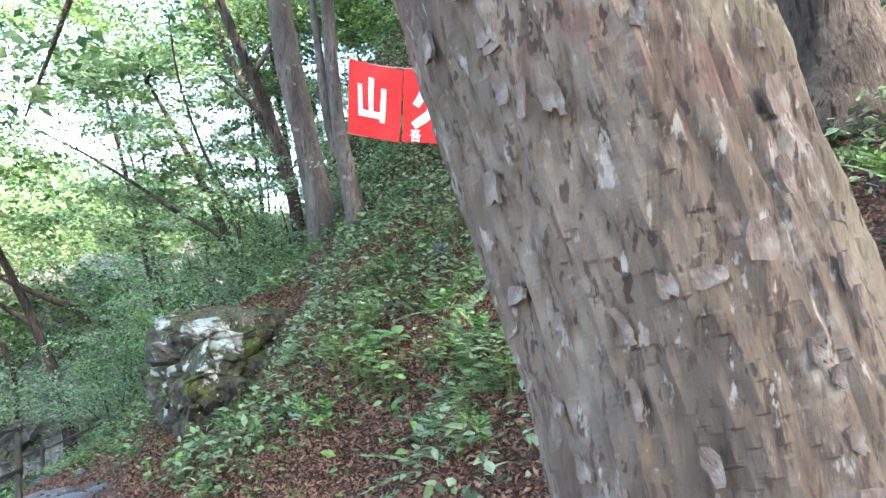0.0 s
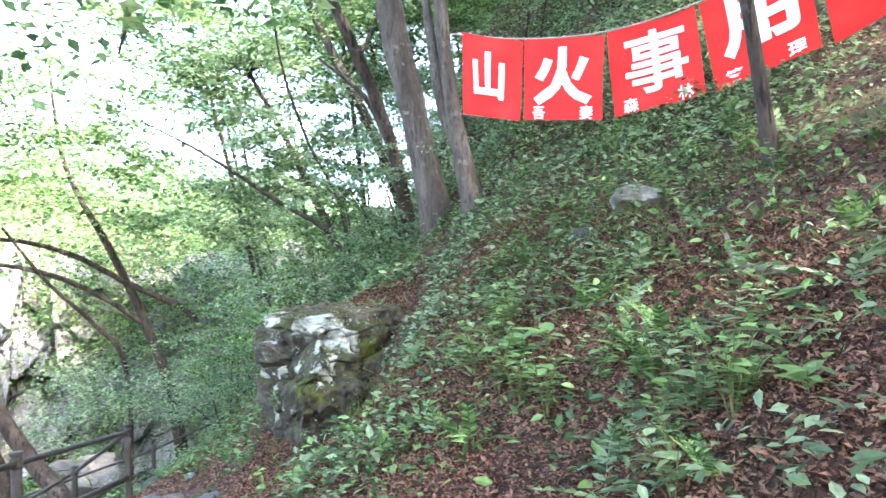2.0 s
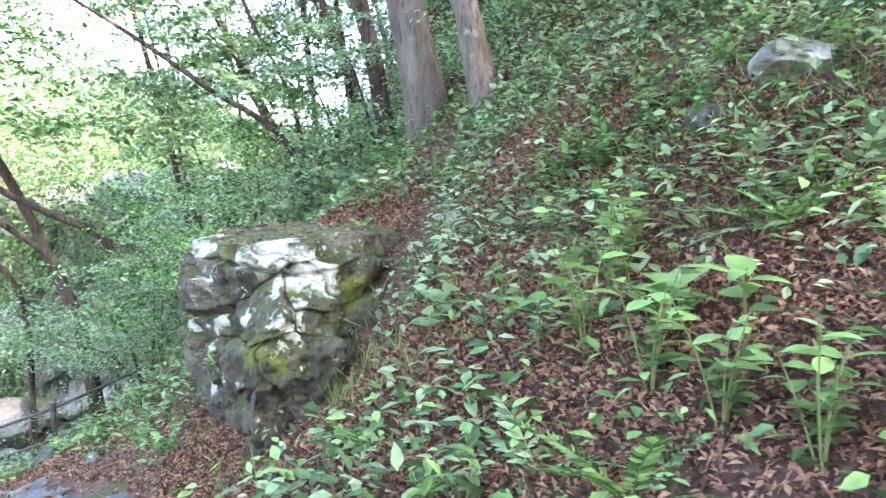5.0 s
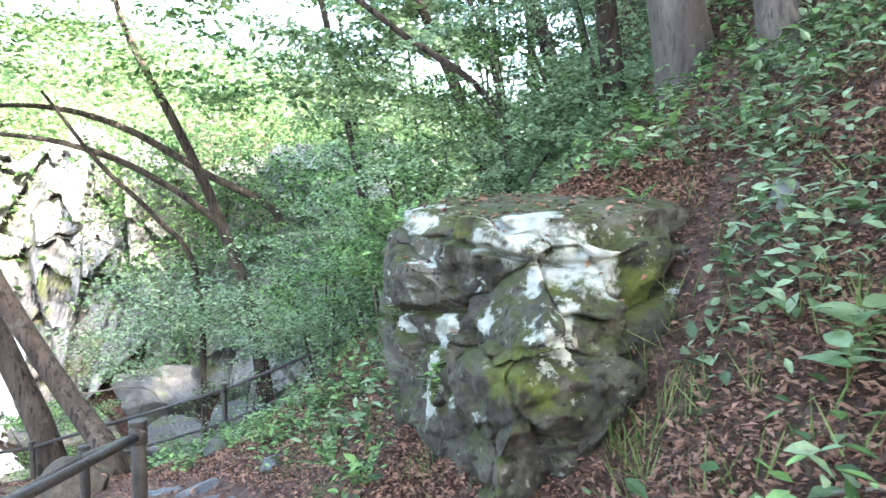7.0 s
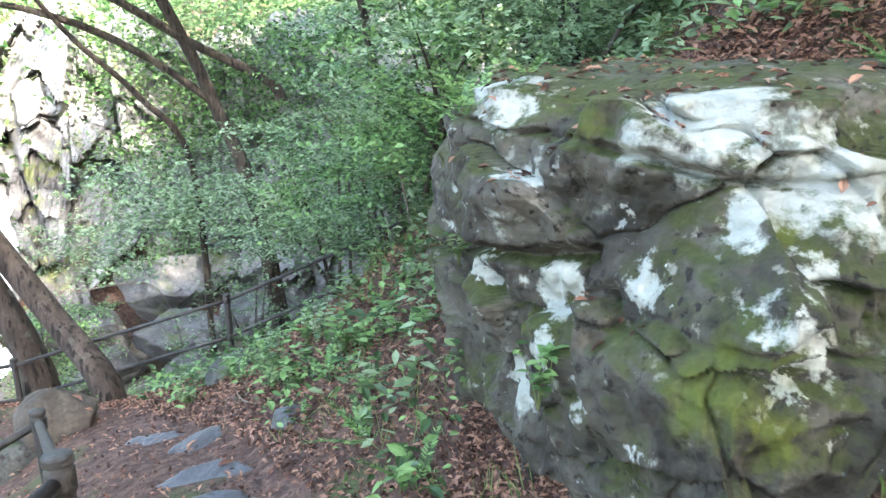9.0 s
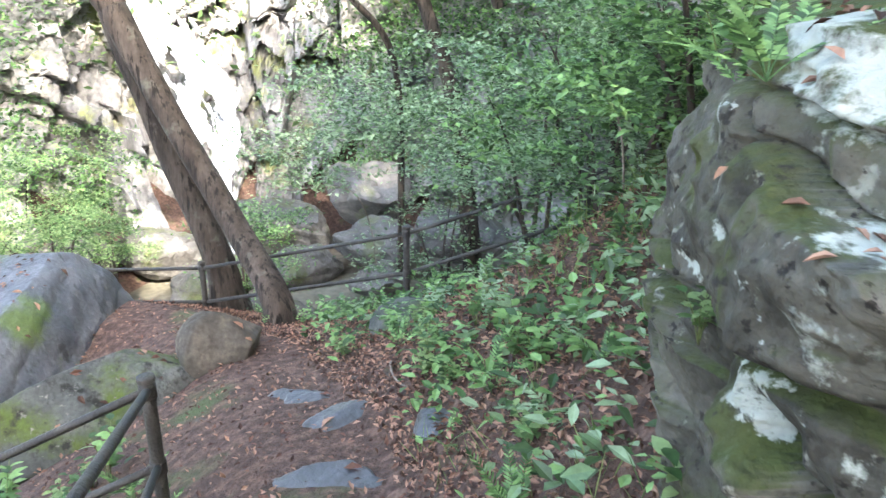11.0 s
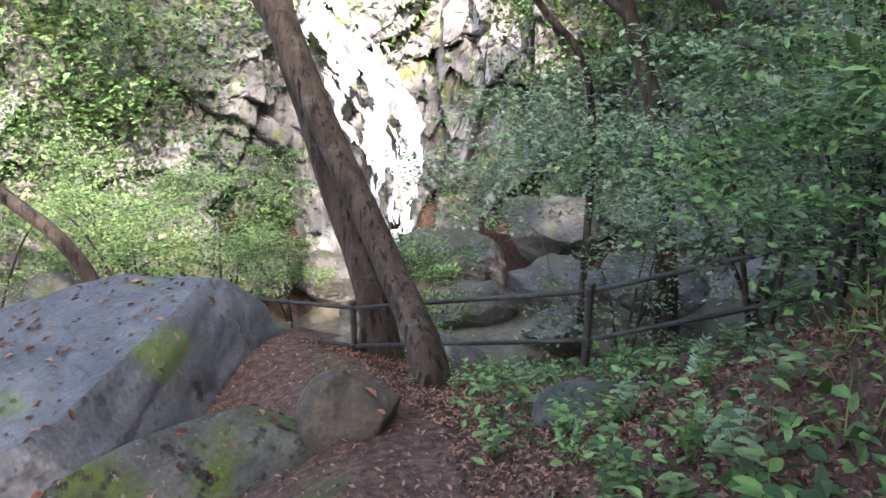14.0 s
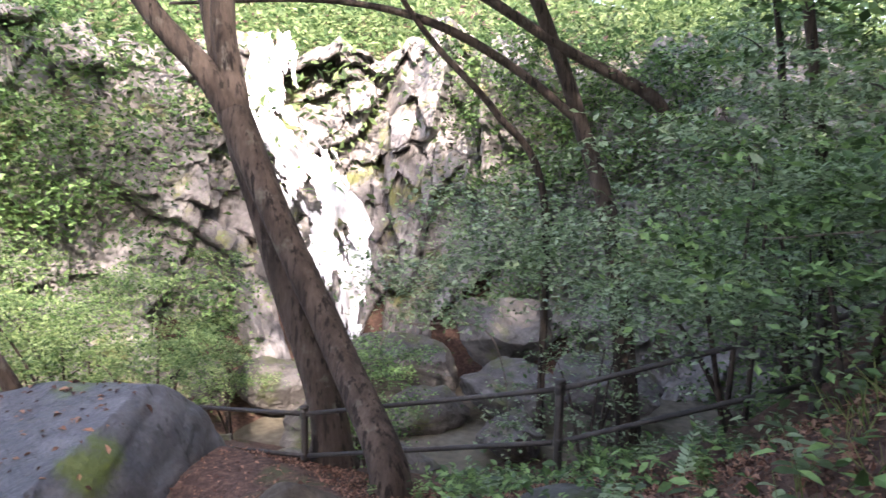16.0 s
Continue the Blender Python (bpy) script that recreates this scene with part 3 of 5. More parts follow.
lichen_boulder()
boulder("slab_rock", "broad smooth grey slab rock with moss and scattered leaves", WET_ROCK, (-9.82, 8.72, -2.46), (2.2, 2.1, 0.9), (7, -3, 25), 21, 6, 5, 0.06, cuts=[(0.05, -0.08, 1, 0.74), (1, 0.1, 0.25, 0.46)])
boulder("long_rock", "long low moss-covered rock edging the dirt path", MOSS_ROCK, (-7.1, 8.75, -1.9), (1.2, 0.36, 0.42), (0, -6, 72), 4, 5, 8, 0.06)
boulder("round_stone", "rounded brown stone at the foot of the leaning tree", BROWN_ROCK, (-6.72, 9.62, -1.64), (0.39, 0.38, 0.38), (0, 5, 20), 12, 5, 8, 0.05)
PALE_STONE = layer(material("pale_stone", [(0.07, 0.07, 0.06), (0.15, 0.152, 0.138), (0.27, 0.278, 0.26)], 5.0, 30.0, 0.9, 0.9, 18.0), (0.06, 0.075, 0.014), 3.0, 0.58, 0.68, seed=3.0)
boulder("stone", "pale lichen-covered stone half buried in the slope", PALE_STONE, (1.43, 6.2, 2.0), (0.26, 0.22, 0.14), (-15, 10, 10), 5, 4, 14, 0.1, smooth=False)
boulder("stone", "low mossy stone beside the pale one on the slope", MOSS_ROCK, (1.0, 6.25, 1.68), (0.26, 0.2, 0.12), (-10, 25, 30), 15, 4, 12, 0.1)
boulder("stone", "small lichen-grey stone set in the bank", PALE_STONE, (-0.5, 7.2, 1.17), (0.14, 0.12, 0.15), (0, 0, 30), 6, 4)
boulder("stone", "flat grey stone on the upper slope below the banner", PALE_STONE, (1.9, 9.2, 3.1), (0.55, 0.3, 0.1), (-20, 20, 0), 7, 4)
boulder("stone", "low mossy stone among the plants by the fence", MOSS_ROCK, (-5.4, 10.55, -1.48), (0.42, 0.34, 0.24), (0, 0, 10), 8, 4)
for k, (x, y, a, b, r) in enumerate([(-4.3, 8.15, 0.32, 0.22, 20), (-4.75, 8.75, 0.3, 0.2, 60), (-4.0, 7.6, 0.3, 0.22, 35), (-5.3, 9.0, 0.28, 0.18, 10), (-3.55, 7.0, 0.35, 0.25, 70), (-2.9, 6.1, 0.3, 0.24, 15), (-3.95, 8.6, 0.2, 0.15, 5), (-3.1, 7.2, 0.25, 0.2, 50)]):
    boulder("stepping_stone", "flat dark grey stone bedded in the path", WET_ROCK, (x, y, gz(x, y) - 0.035), (a, b, 0.09), (4, -6, r), 40 + k, 4, 12, 0.16)


# ---- cliff, waterfall and stream ----
def cliff():
    """Broken rock: blocks of random step and tilt with open joints, ledge over ledge along the foot line."""
    rs = np.random.RandomState(14)
    nu, nh = 620, 190
    c = curve_points(FOOT[1:8], nu)
    d = np.gradient(c, axis=0)
    d /= np.linalg.norm(d, axis=1)[:, None]
    out = np.column_stack([d[:, 1], -d[:, 0]])
    U, H = np.meshgrid(np.arange(nu), np.linspace(0, 1, nh), indexing="ij")
    L = U * 0.119
    zz = -5.8 + H * (9.0 + 1.2 * fbm(L, 0 * L, 0, 0.45))

    def cells(n, sx, sz, depth, tilt, joint):
        px, pz = rs.rand(n) * L.max(), -6.0 + rs.rand(n) * 9.6
        h, tx, tz = rs.rand(n) ** 1.5 * depth, rs.randn(n) * tilt, -np.abs(rs.randn(n)) * tilt
        best, second, off = np.full(L.shape, 1e9), np.full(L.shape, 1e9), np.zeros(L.shape)
        warp = 0.12 * fbm(L, zz, 0, 1.5)
        for k in range(n):
            a0, b0 = (L - px[k] + 0.45 * (zz - pz[k]) + warp) / sx, (zz - pz[k] - 0.2 * (L - px[k]) + warp) / sz
            q = np.sqrt(a0 * a0 + b0 * b0)
            near = q < best
            second = np.where(near, best, np.minimum(second, q))
            best = np.where(near, q, best)
            off = np.where(near, h[k] + tx[k] * (L - px[k]) + tz[k] * (zz - pz[k]), off)
        return off - joint * np.exp(-((second - best) / 0.1) ** 2)

    block = cells(110, 1.5, 1.0, 1.2, 0.2, 0.12) + cells(620, 1.3, 0.8, 0.36, 0.22, 0.05)
    off = 0.55 - 3.4 * H + block + 0.05 * fbm(L, zz, 1, 5.0) + 0.03 * fbm(L, zz, 2, 14.0)
    x, y = c[:, 0][:, None] + out[:, 0][:, None] * off, c[:, 1][:, None] + out[:, 1][:, None] * off
    v = np.stack([x, y, zz + 0.1 * fbm(L, zz, 0, 2.0)], -1).reshape(-1, 3)
    i, j = np.meshgrid(np.arange(nu - 1), np.arange(nh - 1), indexing="ij")
    q = np.stack([i * nh + j, i * nh + j + 1, (i + 1) * nh + j + 1, (i + 1) * nh + j], -1).reshape(-1, 4)
    return thing("cliff", "fractured grey rock cliff across the stream", "cliff", kind="structure", data=mesh_of("cliff", v, q, CLIFF))


cliff()


def sheet(name, rows, mat, seed, torn):
    """A white sheet for sunlit wet rock and water over ledges: rows of (x, y, z, half width), across the line of fall;
    torn: how much rock shows through.
    """
    n, m = 150, 60
    c = curve_points(rows, n)
    w = np.linspace(-1, 1, m)
    K, W = np.meshgrid(np.linspace(0, 1, n), w, indexing="ij")
    across = np.array([0.66, 0.75, 0.0])
    edge = 1 + 0.22 * fbm(K * 14, np.sign(W) * 3.0, seed, 1.0) + 0.1 * fbm(K * 40, np.sign(W) * 5.0, seed, 1.0)
    v = c[:, None, :3] + across * (W * edge * c[:, None, 3])[..., None]
    step = 0.16 * np.sin(K * 26 + 2.5 * fbm(W * 2, K * 5, seed, 1.0)) + 0.09 * fbm(W * 5, K * 12, seed, 1.0) + 0.04 * fbm(W * 16, K * 9, seed, 1.0)
    v = v + step[..., None] * np.array([0.6, -0.62, 0.2])
    i, j = np.meshgrid(np.arange(n - 1), np.arange(m - 1), indexing="ij")
    q = np.stack([i * m + j, (i + 1) * m + j, (i + 1) * m + j + 1, i * m + j + 1], -1)
    hole = fbm(W * 3.2 + 0.8 * np.sin(K * 9), K * 15, seed, 1.0)[:-1, :-1]
    return mesh_of(name, v.reshape(-1, 3), q[hole < torn].reshape(-1, 4), mat, True)


# bright sunlit wet rock and water, drawn as white sheets over the cliff
fall = thing("waterfall", "white sheet for glaring sunlit wet rock and falling water", "waterfall")
piece("upper_fall", sheet("upper_fall", [(-19.9, 18.6, 3.4, 0.55), (-18.9, 17.9, 1.4, 0.7), (-18.1, 18.0, 0.2, 0.85), (-17.2, 18.2, -1.3, 0.95), (-16.5, 18.0, -2.6, 0.65), (-16.0, 17.6, -3.9, 0.4)], WET_GLARE, 1, 0.33), fall)
piece("side_fall", sheet("side_fall", [(-18.4, 19.2, 0.4, 0.2), (-17.6, 18.8, -0.6, 0.35), (-16.8, 18.7, -1.8, 0.3), (-16.2, 18.2, -2.9, 0.2)], WET_GLARE, 5, 0.2), fall)
# plants rooted in the cliff
rs_c = np.random.RandomState(51)
ledge_line = curve_points(FOOT[2:7], 400)
pts, szs = [], []
for k in range(300):
    q = ledge_line[rs_c.randint(20, 390)]
    h = rs_c.rand() ** 0.7
    if math.hypot(q[0] + 17.2, q[1] - 19.0) < 2.7:
        continue
    d = np.array([0.8, -0.55]) * (1.9 - 3.0 * h)
    n = rs_c.randint(90, 260)
    pts.append(np.array([q[0] + d[0], q[1] + d[1], -5.0 + 8.4 * h]) + rs_c.randn(n, 3) * np.array([0.5, 0.5, 0.28]))
    szs.append(0.13 * (0.6 + 0.8 * rs_c.rand(n)))
tagged(new("cliff_plants", leaves("cliff_plants", LEAF, np.vstack(pts), np.concatenate(szs), tilt=0.5, rs=rs_c, simple=True, width=0.55)), "leafy plants hanging on the cliff ledges", "undergrowth", kind="stuff")
piece("lower_fall", sheet("lower_fall", [(-16.2, 17.5, -3.8, 0.3), (-15.6, 17.2, -4.5, 0.3), (-14.8, 16.9, -5.0, 0.35)], WET_GLARE, 2, 0.25), fall)
tagged(new("water", mesh_of("water", [(-24, -12, -5.12), (-9, -12, -5.12), (-7, 26, -5.12), (-24, 26, -5.12)], [[0, 1, 2, 3]], POOL)), "shallow brown stream water in the gorge", "water", kind="structure")
for k in range(26):
    t = R.rand()
    x, y = -14.8 + R.randn() * 1.3 - 2 * t, 7 + 12 * t + R.randn()
    s = 0.3 + 0.7 * R.rand() ** 2
    if x > -13.2:
        continue
    boulder("stream_rock", "wet grey boulder lying in the stream bed", SHADED_STONE, (x, y, gz(x, y) + s * 0.15), (s, s * 0.8, s * 0.55), (R.rand() * 30, R.rand() * 30, R.rand() * 360), 60 + k, 3, 8, 0.08)


for k, (x, y, z, a, b, c0, r) in enumerate([(-14.6, 18.6, -4.4, 1.5, 1.0, 0.8, 30), (-13.2, 17.4, -4.8, 1.3, 0.9, 0.6, 70), (-12.2, 18.9, -4.5, 1.5, 1.1, 0.8, 10), (-11.0, 17.6, -4.8, 1.2, 0.8, 0.6, 120), (-15.9, 15.8, -4.5, 1.3, 1.0, 0.8, 200), (-14.2, 15.4, -4.9, 1.0, 0.8, 0.5, 160), (-12.4, 15.6, -5.0, 1.1, 0.7, 0.45, 40), (-13.2, 19.9, -3.7, 1.6, 1.0, 1.2, 15), (-16.9, 14.3, -4.5, 1.2, 0.9, 0.7, 80), (-10.2, 19.6, -4.2, 1.3, 1.0, 0.9, 60), (-13.3, 14.0, -5.0, 0.8, 0.6, 0.4, 20), (-14.9, 13.4, -5.0, 0.9, 0.6, 0.45, 100)]):
    boulder("stream_rock", "broad grey rock at the foot of the waterfall", SHADED_STONE, (x, y, z), (a, b, c0), (12 * math.sin(k), 14 * math.cos(2 * k), r), 90 + k, 5, 34, 0.13, smooth=False)


# ---- fence ----
def pipe(a, b, r, sides=12):
    a, b = np.array(a, float), np.array(b, float)
    pts = [a + (b - a) * t for t in (0, 0.5, 1)]
    return tube(pts, [r] * 3, 6, sides)


def fence(label, posts, gap=0.42, height=0.85, rails=True):
    """Posts (x, y, z of the top) with two pipe rails; each post, cap, rail and clamp is a part."""
    f = thing("fence", label, "fence")
    for k, p in enumerate(posts):
        p = np.array(p, float)
        foot = min(gz(p[0], p[1]) - 0.15, p[2] - height)
        post = piece("post", tube_mesh("post", IRON, pipe((p[0], p[1], foot), (p[0], p[1], p[2] + 0.03), 0.034)), f)
        piece("cap", tube_mesh("cap", IRON, pipe((p[0], p[1], p[2] + 0.02), (p[0], p[1], p[2] + 0.045), 0.042)), post)
        for dz in (-0.03, -0.03 - gap):
            piece("clamp", tube_mesh("clamp", IRON, pipe((p[0], p[1], p[2] + dz - 0.035), (p[0], p[1], p[2] + dz + 0.035), 0.041)), post)
        if k:
            for dz in (-0.03, -0.03 - gap):
                piece("rail", tube_mesh("rail", IRON, pipe(posts[k - 1] + np.array([0, 0, dz]), p + np.array([0, 0, dz]), 0.0215)), f)
    return f


A, C = (-3.46, 6.286, 0.18), (-5.03, 7.75, -0.52)
D, E = (-8.71, 11.08, -1.79), (-6.2, 11.56, -1.04)
fence("dark pipe railing with two rails along the path edge", [(-2.55, 2.2, 0.5), (-2.98, 4.2, 0.36), A, C, (-6.6, 6.64, -1.44), (-8.1, 5.6, -2.3)])
fence("dark pipe railing with two rails above the stream", [(-13.6, 9.9, -2.6), (-11.3, 10.5, -2.2), D, E, (-4.7, 12.5, -0.44), (-3.3, 13.1, 0.35)])


# ---- trees ----
def sprays(name, mat, middle, spread, n, leaf, seed, clusters=28, flat=0.45):
    """Leaves in flat layered sprays round a middle."""
    rs = np.random.RandomState(seed)
    cs = np.asarray(middle) + (rs.rand(clusters, 3) * 2 - 1) * np.asarray(spread)
    m = rs.randint(0, clusters, n)
    g = rs.randn(n, 3) * np.array([flat, flat, 0.06])
    ax = rs.randn(clusters, 2) * 0.25
    g[:, 2] += (g[:, :2] * ax[m]).sum(1) - 0.12 * (g[:, :2] ** 2).sum(1)
    return leaves(name, mat, cs[m] + g, leaf * (0.6 + 0.8 * rs.rand(n)), tilt=0.4, rs=rs, simple=True, width=0.55)


def crown_points(centres, n, rad, rs):
    c = np.asarray(centres, float)
    k = rs.randint(0, len(c), n)
    # sprays: flat layers of leaves round each centre
    p = rs.randn(n, 3) * np.array([1, 1, 0.38]) * rad
    return c[k] + p


def tree(label, limbs, mat, leaf_mat=None, centres=(), n_leaves=0, rad=0.5, leaf=0.08, seed=0, name="tree", rough=0.06, flare=0.5, sides=14):
    """Limbs: lists of (x, y, z, radius); the first is the trunk."""
    t = thing(name, label, "tree")
    for k, l in enumerate(limbs):
        l = np.array(l, float)
        n = max(8, int(np.linalg.norm(np.diff(l[:, :3], axis=0), axis=1).sum() * 10))
        piece("trunk" if k == 0 else "limb", tube_mesh("trunk", mat, tube(l[:, :3], l[:, 3], min(n, 70), sides if k == 0 else 9, rough, seed + k, flare if k == 0 else 0)), t)
    if n_leaves:
        rs = np.random.RandomState(seed + 100)
        piece("crown", leaves("crown", leaf_mat, crown_points(centres, n_leaves, rad, rs), leaf * (0.6 + 0.8 * rs.rand(n_leaves)), tilt=0.45, rs=rs), t)
    return t


forked = tree("leaning forked brown tree standing at the railing", [
    [(-7.3, 10.85, -2.2, 0.172), (-7.35, 10.85, -1.75, 0.148), (-8.07, 10.98, -1.14 + 0.1, 0.135), (-8.8, 10.9, 0.05, 0.135), (-9.3, 10.8, 0.98, 0.156)],
    [(-9.2, 10.82, 0.8, 0.123), (-9.45, 10.65, 1.3, 0.115), (-9.87, 10.22, 2.05, 0.098), (-10.6, 9.8, 3.6, 0.074), (-11.4, 9.4, 5.6, 0.033)],
    [(-9.22, 10.82, 0.8, 0.123), (-9.4, 10.83, 1.4, 0.123), (-9.51, 10.86, 2.05, 0.115), (-9.6, 11.0, 3.8, 0.090), (-9.4, 11.2, 6.5, 0.041)]],
    DARK_BARK, seed=1)
piece("crown", sprays("crown", LEAF_BRIGHT, (-10.6, 10.4, 4.8), (2.6, 2.2, 1.6), 7000, 0.1, 2, 34), forked)
tree("dark upright tree trunk behind the leaning one", [
    [(-8.75, 11.45, -2.5, 0.187), (-8.8, 11.4, -1.81, 0.162), (-9.4, 11.25, -0.26, 0.145), (-9.75, 11.1, 0.9, 0.128), (-10.2, 11.0, 3.0, 0.102), (-10.6, 10.8, 6, 0.043)]], DARK_BARK, LEAF, [(-10.6, 10.8, 6), (-10, 11.5, 5.5)], 2500, 0.9, 0.09, 5)
# its upper stem and crown are added out of view to shade the left cliff
leaning = tree("thin dark tree leaning over the stream", [[(-12.05, 9.9, -3.4, 0.1), (-12.19, 9.69, -2.2, 0.09), (-12.35, 9.4, -1.5, 0.085), (-12.8, 8.9, -0.85, 0.08), (-13.6, 8.2, 0.4, 0.075), (-13.9, 7.9, 3.0, 0.065), (-13.2, 8.3, 7.0, 0.04), (-12.8, 8.6, 9.5, 0.02)]], DARK_BARK, seed=9)
piece("crown", sprays("crown", LEAF, (-12.3, 8.6, 9.3), (3.2, 2.7, 1.9), 9000, 0.17, 12, 60, 0.5), leaning)
near_axis = np.array([(1.34, -0.39, -0.5, 0.25), (1.31, -0.375, 0.7, 0.212), (1.27, -0.36, 1.09, 0.2), (1.22, -0.345, 1.3, 0.196), (1.12, -0.355, 1.62, 0.19), (0.92, -0.35, 2.4, 0.185), (0.6, -0.2, 4.0, 0.16), (0.2, 0.2, 7.0, 0.1)])
near_tree = tree("thick tree trunk with grey-brown flaking bark", [near_axis], BARK, LEAF_BRIGHT, [(0, 0.5, 7), (-1.5, 1, 6.5), (1.5, 1.5, 7), (-0.5, 2.5, 7)], 5000, 1.1, 0.09, 11, rough=0.02, sides=48, flare=0.3)


def bark_relief():
    """Ridged bark on the thick trunk, and loose flakes that stand off it."""
    trunk = [o for o in near_tree.children if o.name.startswith("trunk")][0]
    n, sides = 420, 150
    c = curve_points(near_axis, n)
    th = np.linspace(0, 2 * np.pi, sides, endpoint=False)[None, :]
    zz, rad = c[:, 2:3], c[:, 3:4]
    arc = th * 0.2
    ridge = np.abs(fbm(np.cos(th) * 1.2 + 0 * zz, np.sin(th) * 1.2 + 0 * zz, zz * 0.25, 6.0))
    plate = np.floor(3.2 * (fbm(np.cos(th) + 0 * zz, np.sin(th) + 0 * zz, zz * 1.3, 5.0) + 0.6)) / 3.2
    r = rad + 0.011 * ridge + 0.008 * plate + 0.005 * fbm(np.cos(th) * 2 + 0 * zz, np.sin(th) * 2 + 0 * zz, zz * 2.4, 14.0) - 0.01
    x, y = c[:, 0:1] + r * np.cos(th), c[:, 1:2] + r * np.sin(th)
    v = np.stack([x, y, zz + 0 * th], -1).reshape(-1, 3)
    i, j = np.meshgrid(np.arange(n - 1), np.arange(sides), indexing="ij")
    jn = (j + 1) % sides
    q = np.stack([i * sides + j, i * sides + jn, (i + 1) * sides + jn, (i + 1) * sides + j], -1).reshape(-1, 4)
    trunk.data = mesh_of("trunk", v, q, BARK, False)
    kinds = []
    rs = np.random.RandomState(3)
    for k in range(14):
        w, h = 0.004 + 0.011 * rs.rand() ** 2, 0.007 + 0.02 * rs.rand() ** 2
        a, b = np.meshgrid(np.linspace(-1, 1, 4), np.linspace(-1, 1, 4), indexing="ij")
        px, pz = a * w * (1 - 0.25 * np.abs(b) ** 2) + 0.0012 * rs.randn(4, 4), b * h + 0.0018 * rs.randn(4, 4)
        py = 0.001 + 0.004 * np.clip(-b, 0, 1) ** 2 * rs.rand() + 0.0006 * rs.randn(4, 4) - 2.4 * px ** 2
        fr, bk = np.stack([px, py, pz], -1).reshape(-1, 3), np.stack([px * 0.92, py - 0.005, pz * 0.94], -1).reshape(-1, 3)
        qq = [[r0 * 4 + c0, r0 * 4 + c0 + 1, r0 * 4 + c0 + 5, r0 * 4 + c0 + 4] for r0 in range(3) for c0 in range(3)]
        rim = [0, 1, 2, 3, 7, 11, 15, 14, 13, 12, 8, 4]
        qq += [[rim[e], rim[(e + 1) % 12], rim[(e + 1) % 12] + 16, rim[e] + 16] for e in range(12)]
        kinds.append(mesh_of("bark_flake", np.vstack([fr, bk]), qq, PLATE))
    for k in range(170):
        t = 0.62 + 1.75 * rs.rand()
        i = int(np.argmin(np.abs(c[:, 2] - t)))
        a = radians(185 + 120 * rs.rand())
        p = c[i, :3] + (c[i, 3] + 0.003) * np.array([math.cos(a), math.sin(a), 0])
        ob = piece("bark_flake", kinds[k % 14], trunk)
        ob.matrix_basis = Matrix.Translation(p) @ Euler((0, radians(14 + 6 * rs.randn()), a - math.pi / 2)).to_matrix().to_4x4()


bark_relief()
piece("limb", tube_mesh("limb", BARK, tube([(0.85, -0.33, 2.75), (0.3, 0.6, 2.75), (-0.3, 1.4, 2.5), (-0.9, 2.1, 2.2)], [0.035, 0.025, 0.014, 0.005], 24, 7, 0.05, 4)), near_tree)
piece("foliage", sprays("foliage", LEAF_BRIGHT, (-0.75, 1.95, 2.33), (0.45, 0.5, 0.13), 420, 0.06, 44, 16, 0.14), near_tree)
tree("tall grey-barked tree holding the banner rope", [
    [(-0.78, 9.5, 1.7, 0.27), (-0.81, 9.5, 2.3, 0.22), (-1.02, 9.5, 3.6, 0.19), (-1.3, 9.55, 5.2, 0.18), (-1.6, 9.6, 8, 0.13), (-1.9, 9.6, 11, 0.06)]], GREY_BARK, LEAF, [(-2, 9.6, 9), (-1, 10.5, 10), (-3, 9, 10)], 4000, 1.2, 0.1, 13)
tree("slender pale-barked tree beside the grey trunk", [
    [(-0.15, 8.85, 1.9, 0.19), (-0.25, 8.85, 2.4, 0.15), (-0.38, 8.9, 3.2, 0.11), (-0.5, 8.95, 4.2, 0.1), (-0.6, 9, 6.5, 0.08), (-0.9, 9, 9, 0.04)],
    [(-0.32, 8.88, 2.9, 0.08), (-0.6, 9.0, 3.8, 0.075), (-0.75, 9.1, 5.2, 0.06), (-0.9, 9.2, 7, 0.03)]], GREY_BARK, LEAF, [(-0.8, 9, 9), (0.3, 9.5, 9)], 2500, 1.0, 0.1, 17)
tree("thin dark tree rising in front of the banner", [[(2.4, 5.66, 2.0, 0.09), (2.37, 5.66, 2.35, 0.065), (2.3, 5.62, 3.2, 0.055), (2.2, 5.55, 4.5, 0.05), (2.3, 5.5, 7, 0.03)]], DARK_BARK, LEAF, [(2.3, 5.5, 7), (1.5, 6, 7.5)], 2500, 0.9, 0.09, 19)
upper = tree("large dark tree trunk on the upper slope", [[(3.95, 4.3, 2.2, 0.5), (3.95, 4.3, 2.95, 0.4), (3.85, 4.25, 3.6, 0.3), (3.6, 4.3, 5, 0.26), (2.8, 4.4, 8, 0.18)]], DARK_BARK, LEAF, [(2.8, 4.4, 8), (3.5, 5, 9), (4, 4, 8)], 4000, 1.2, 0.1, 23)
# unseen extra crown overhead, added to keep sun off the forked tree
piece("crown", sprays("crown", LEAF, (1.4, 5.0, 9.6), (2.8, 2.6, 1.2), 2800, 0.27, 24, 40, 0.7), upper)
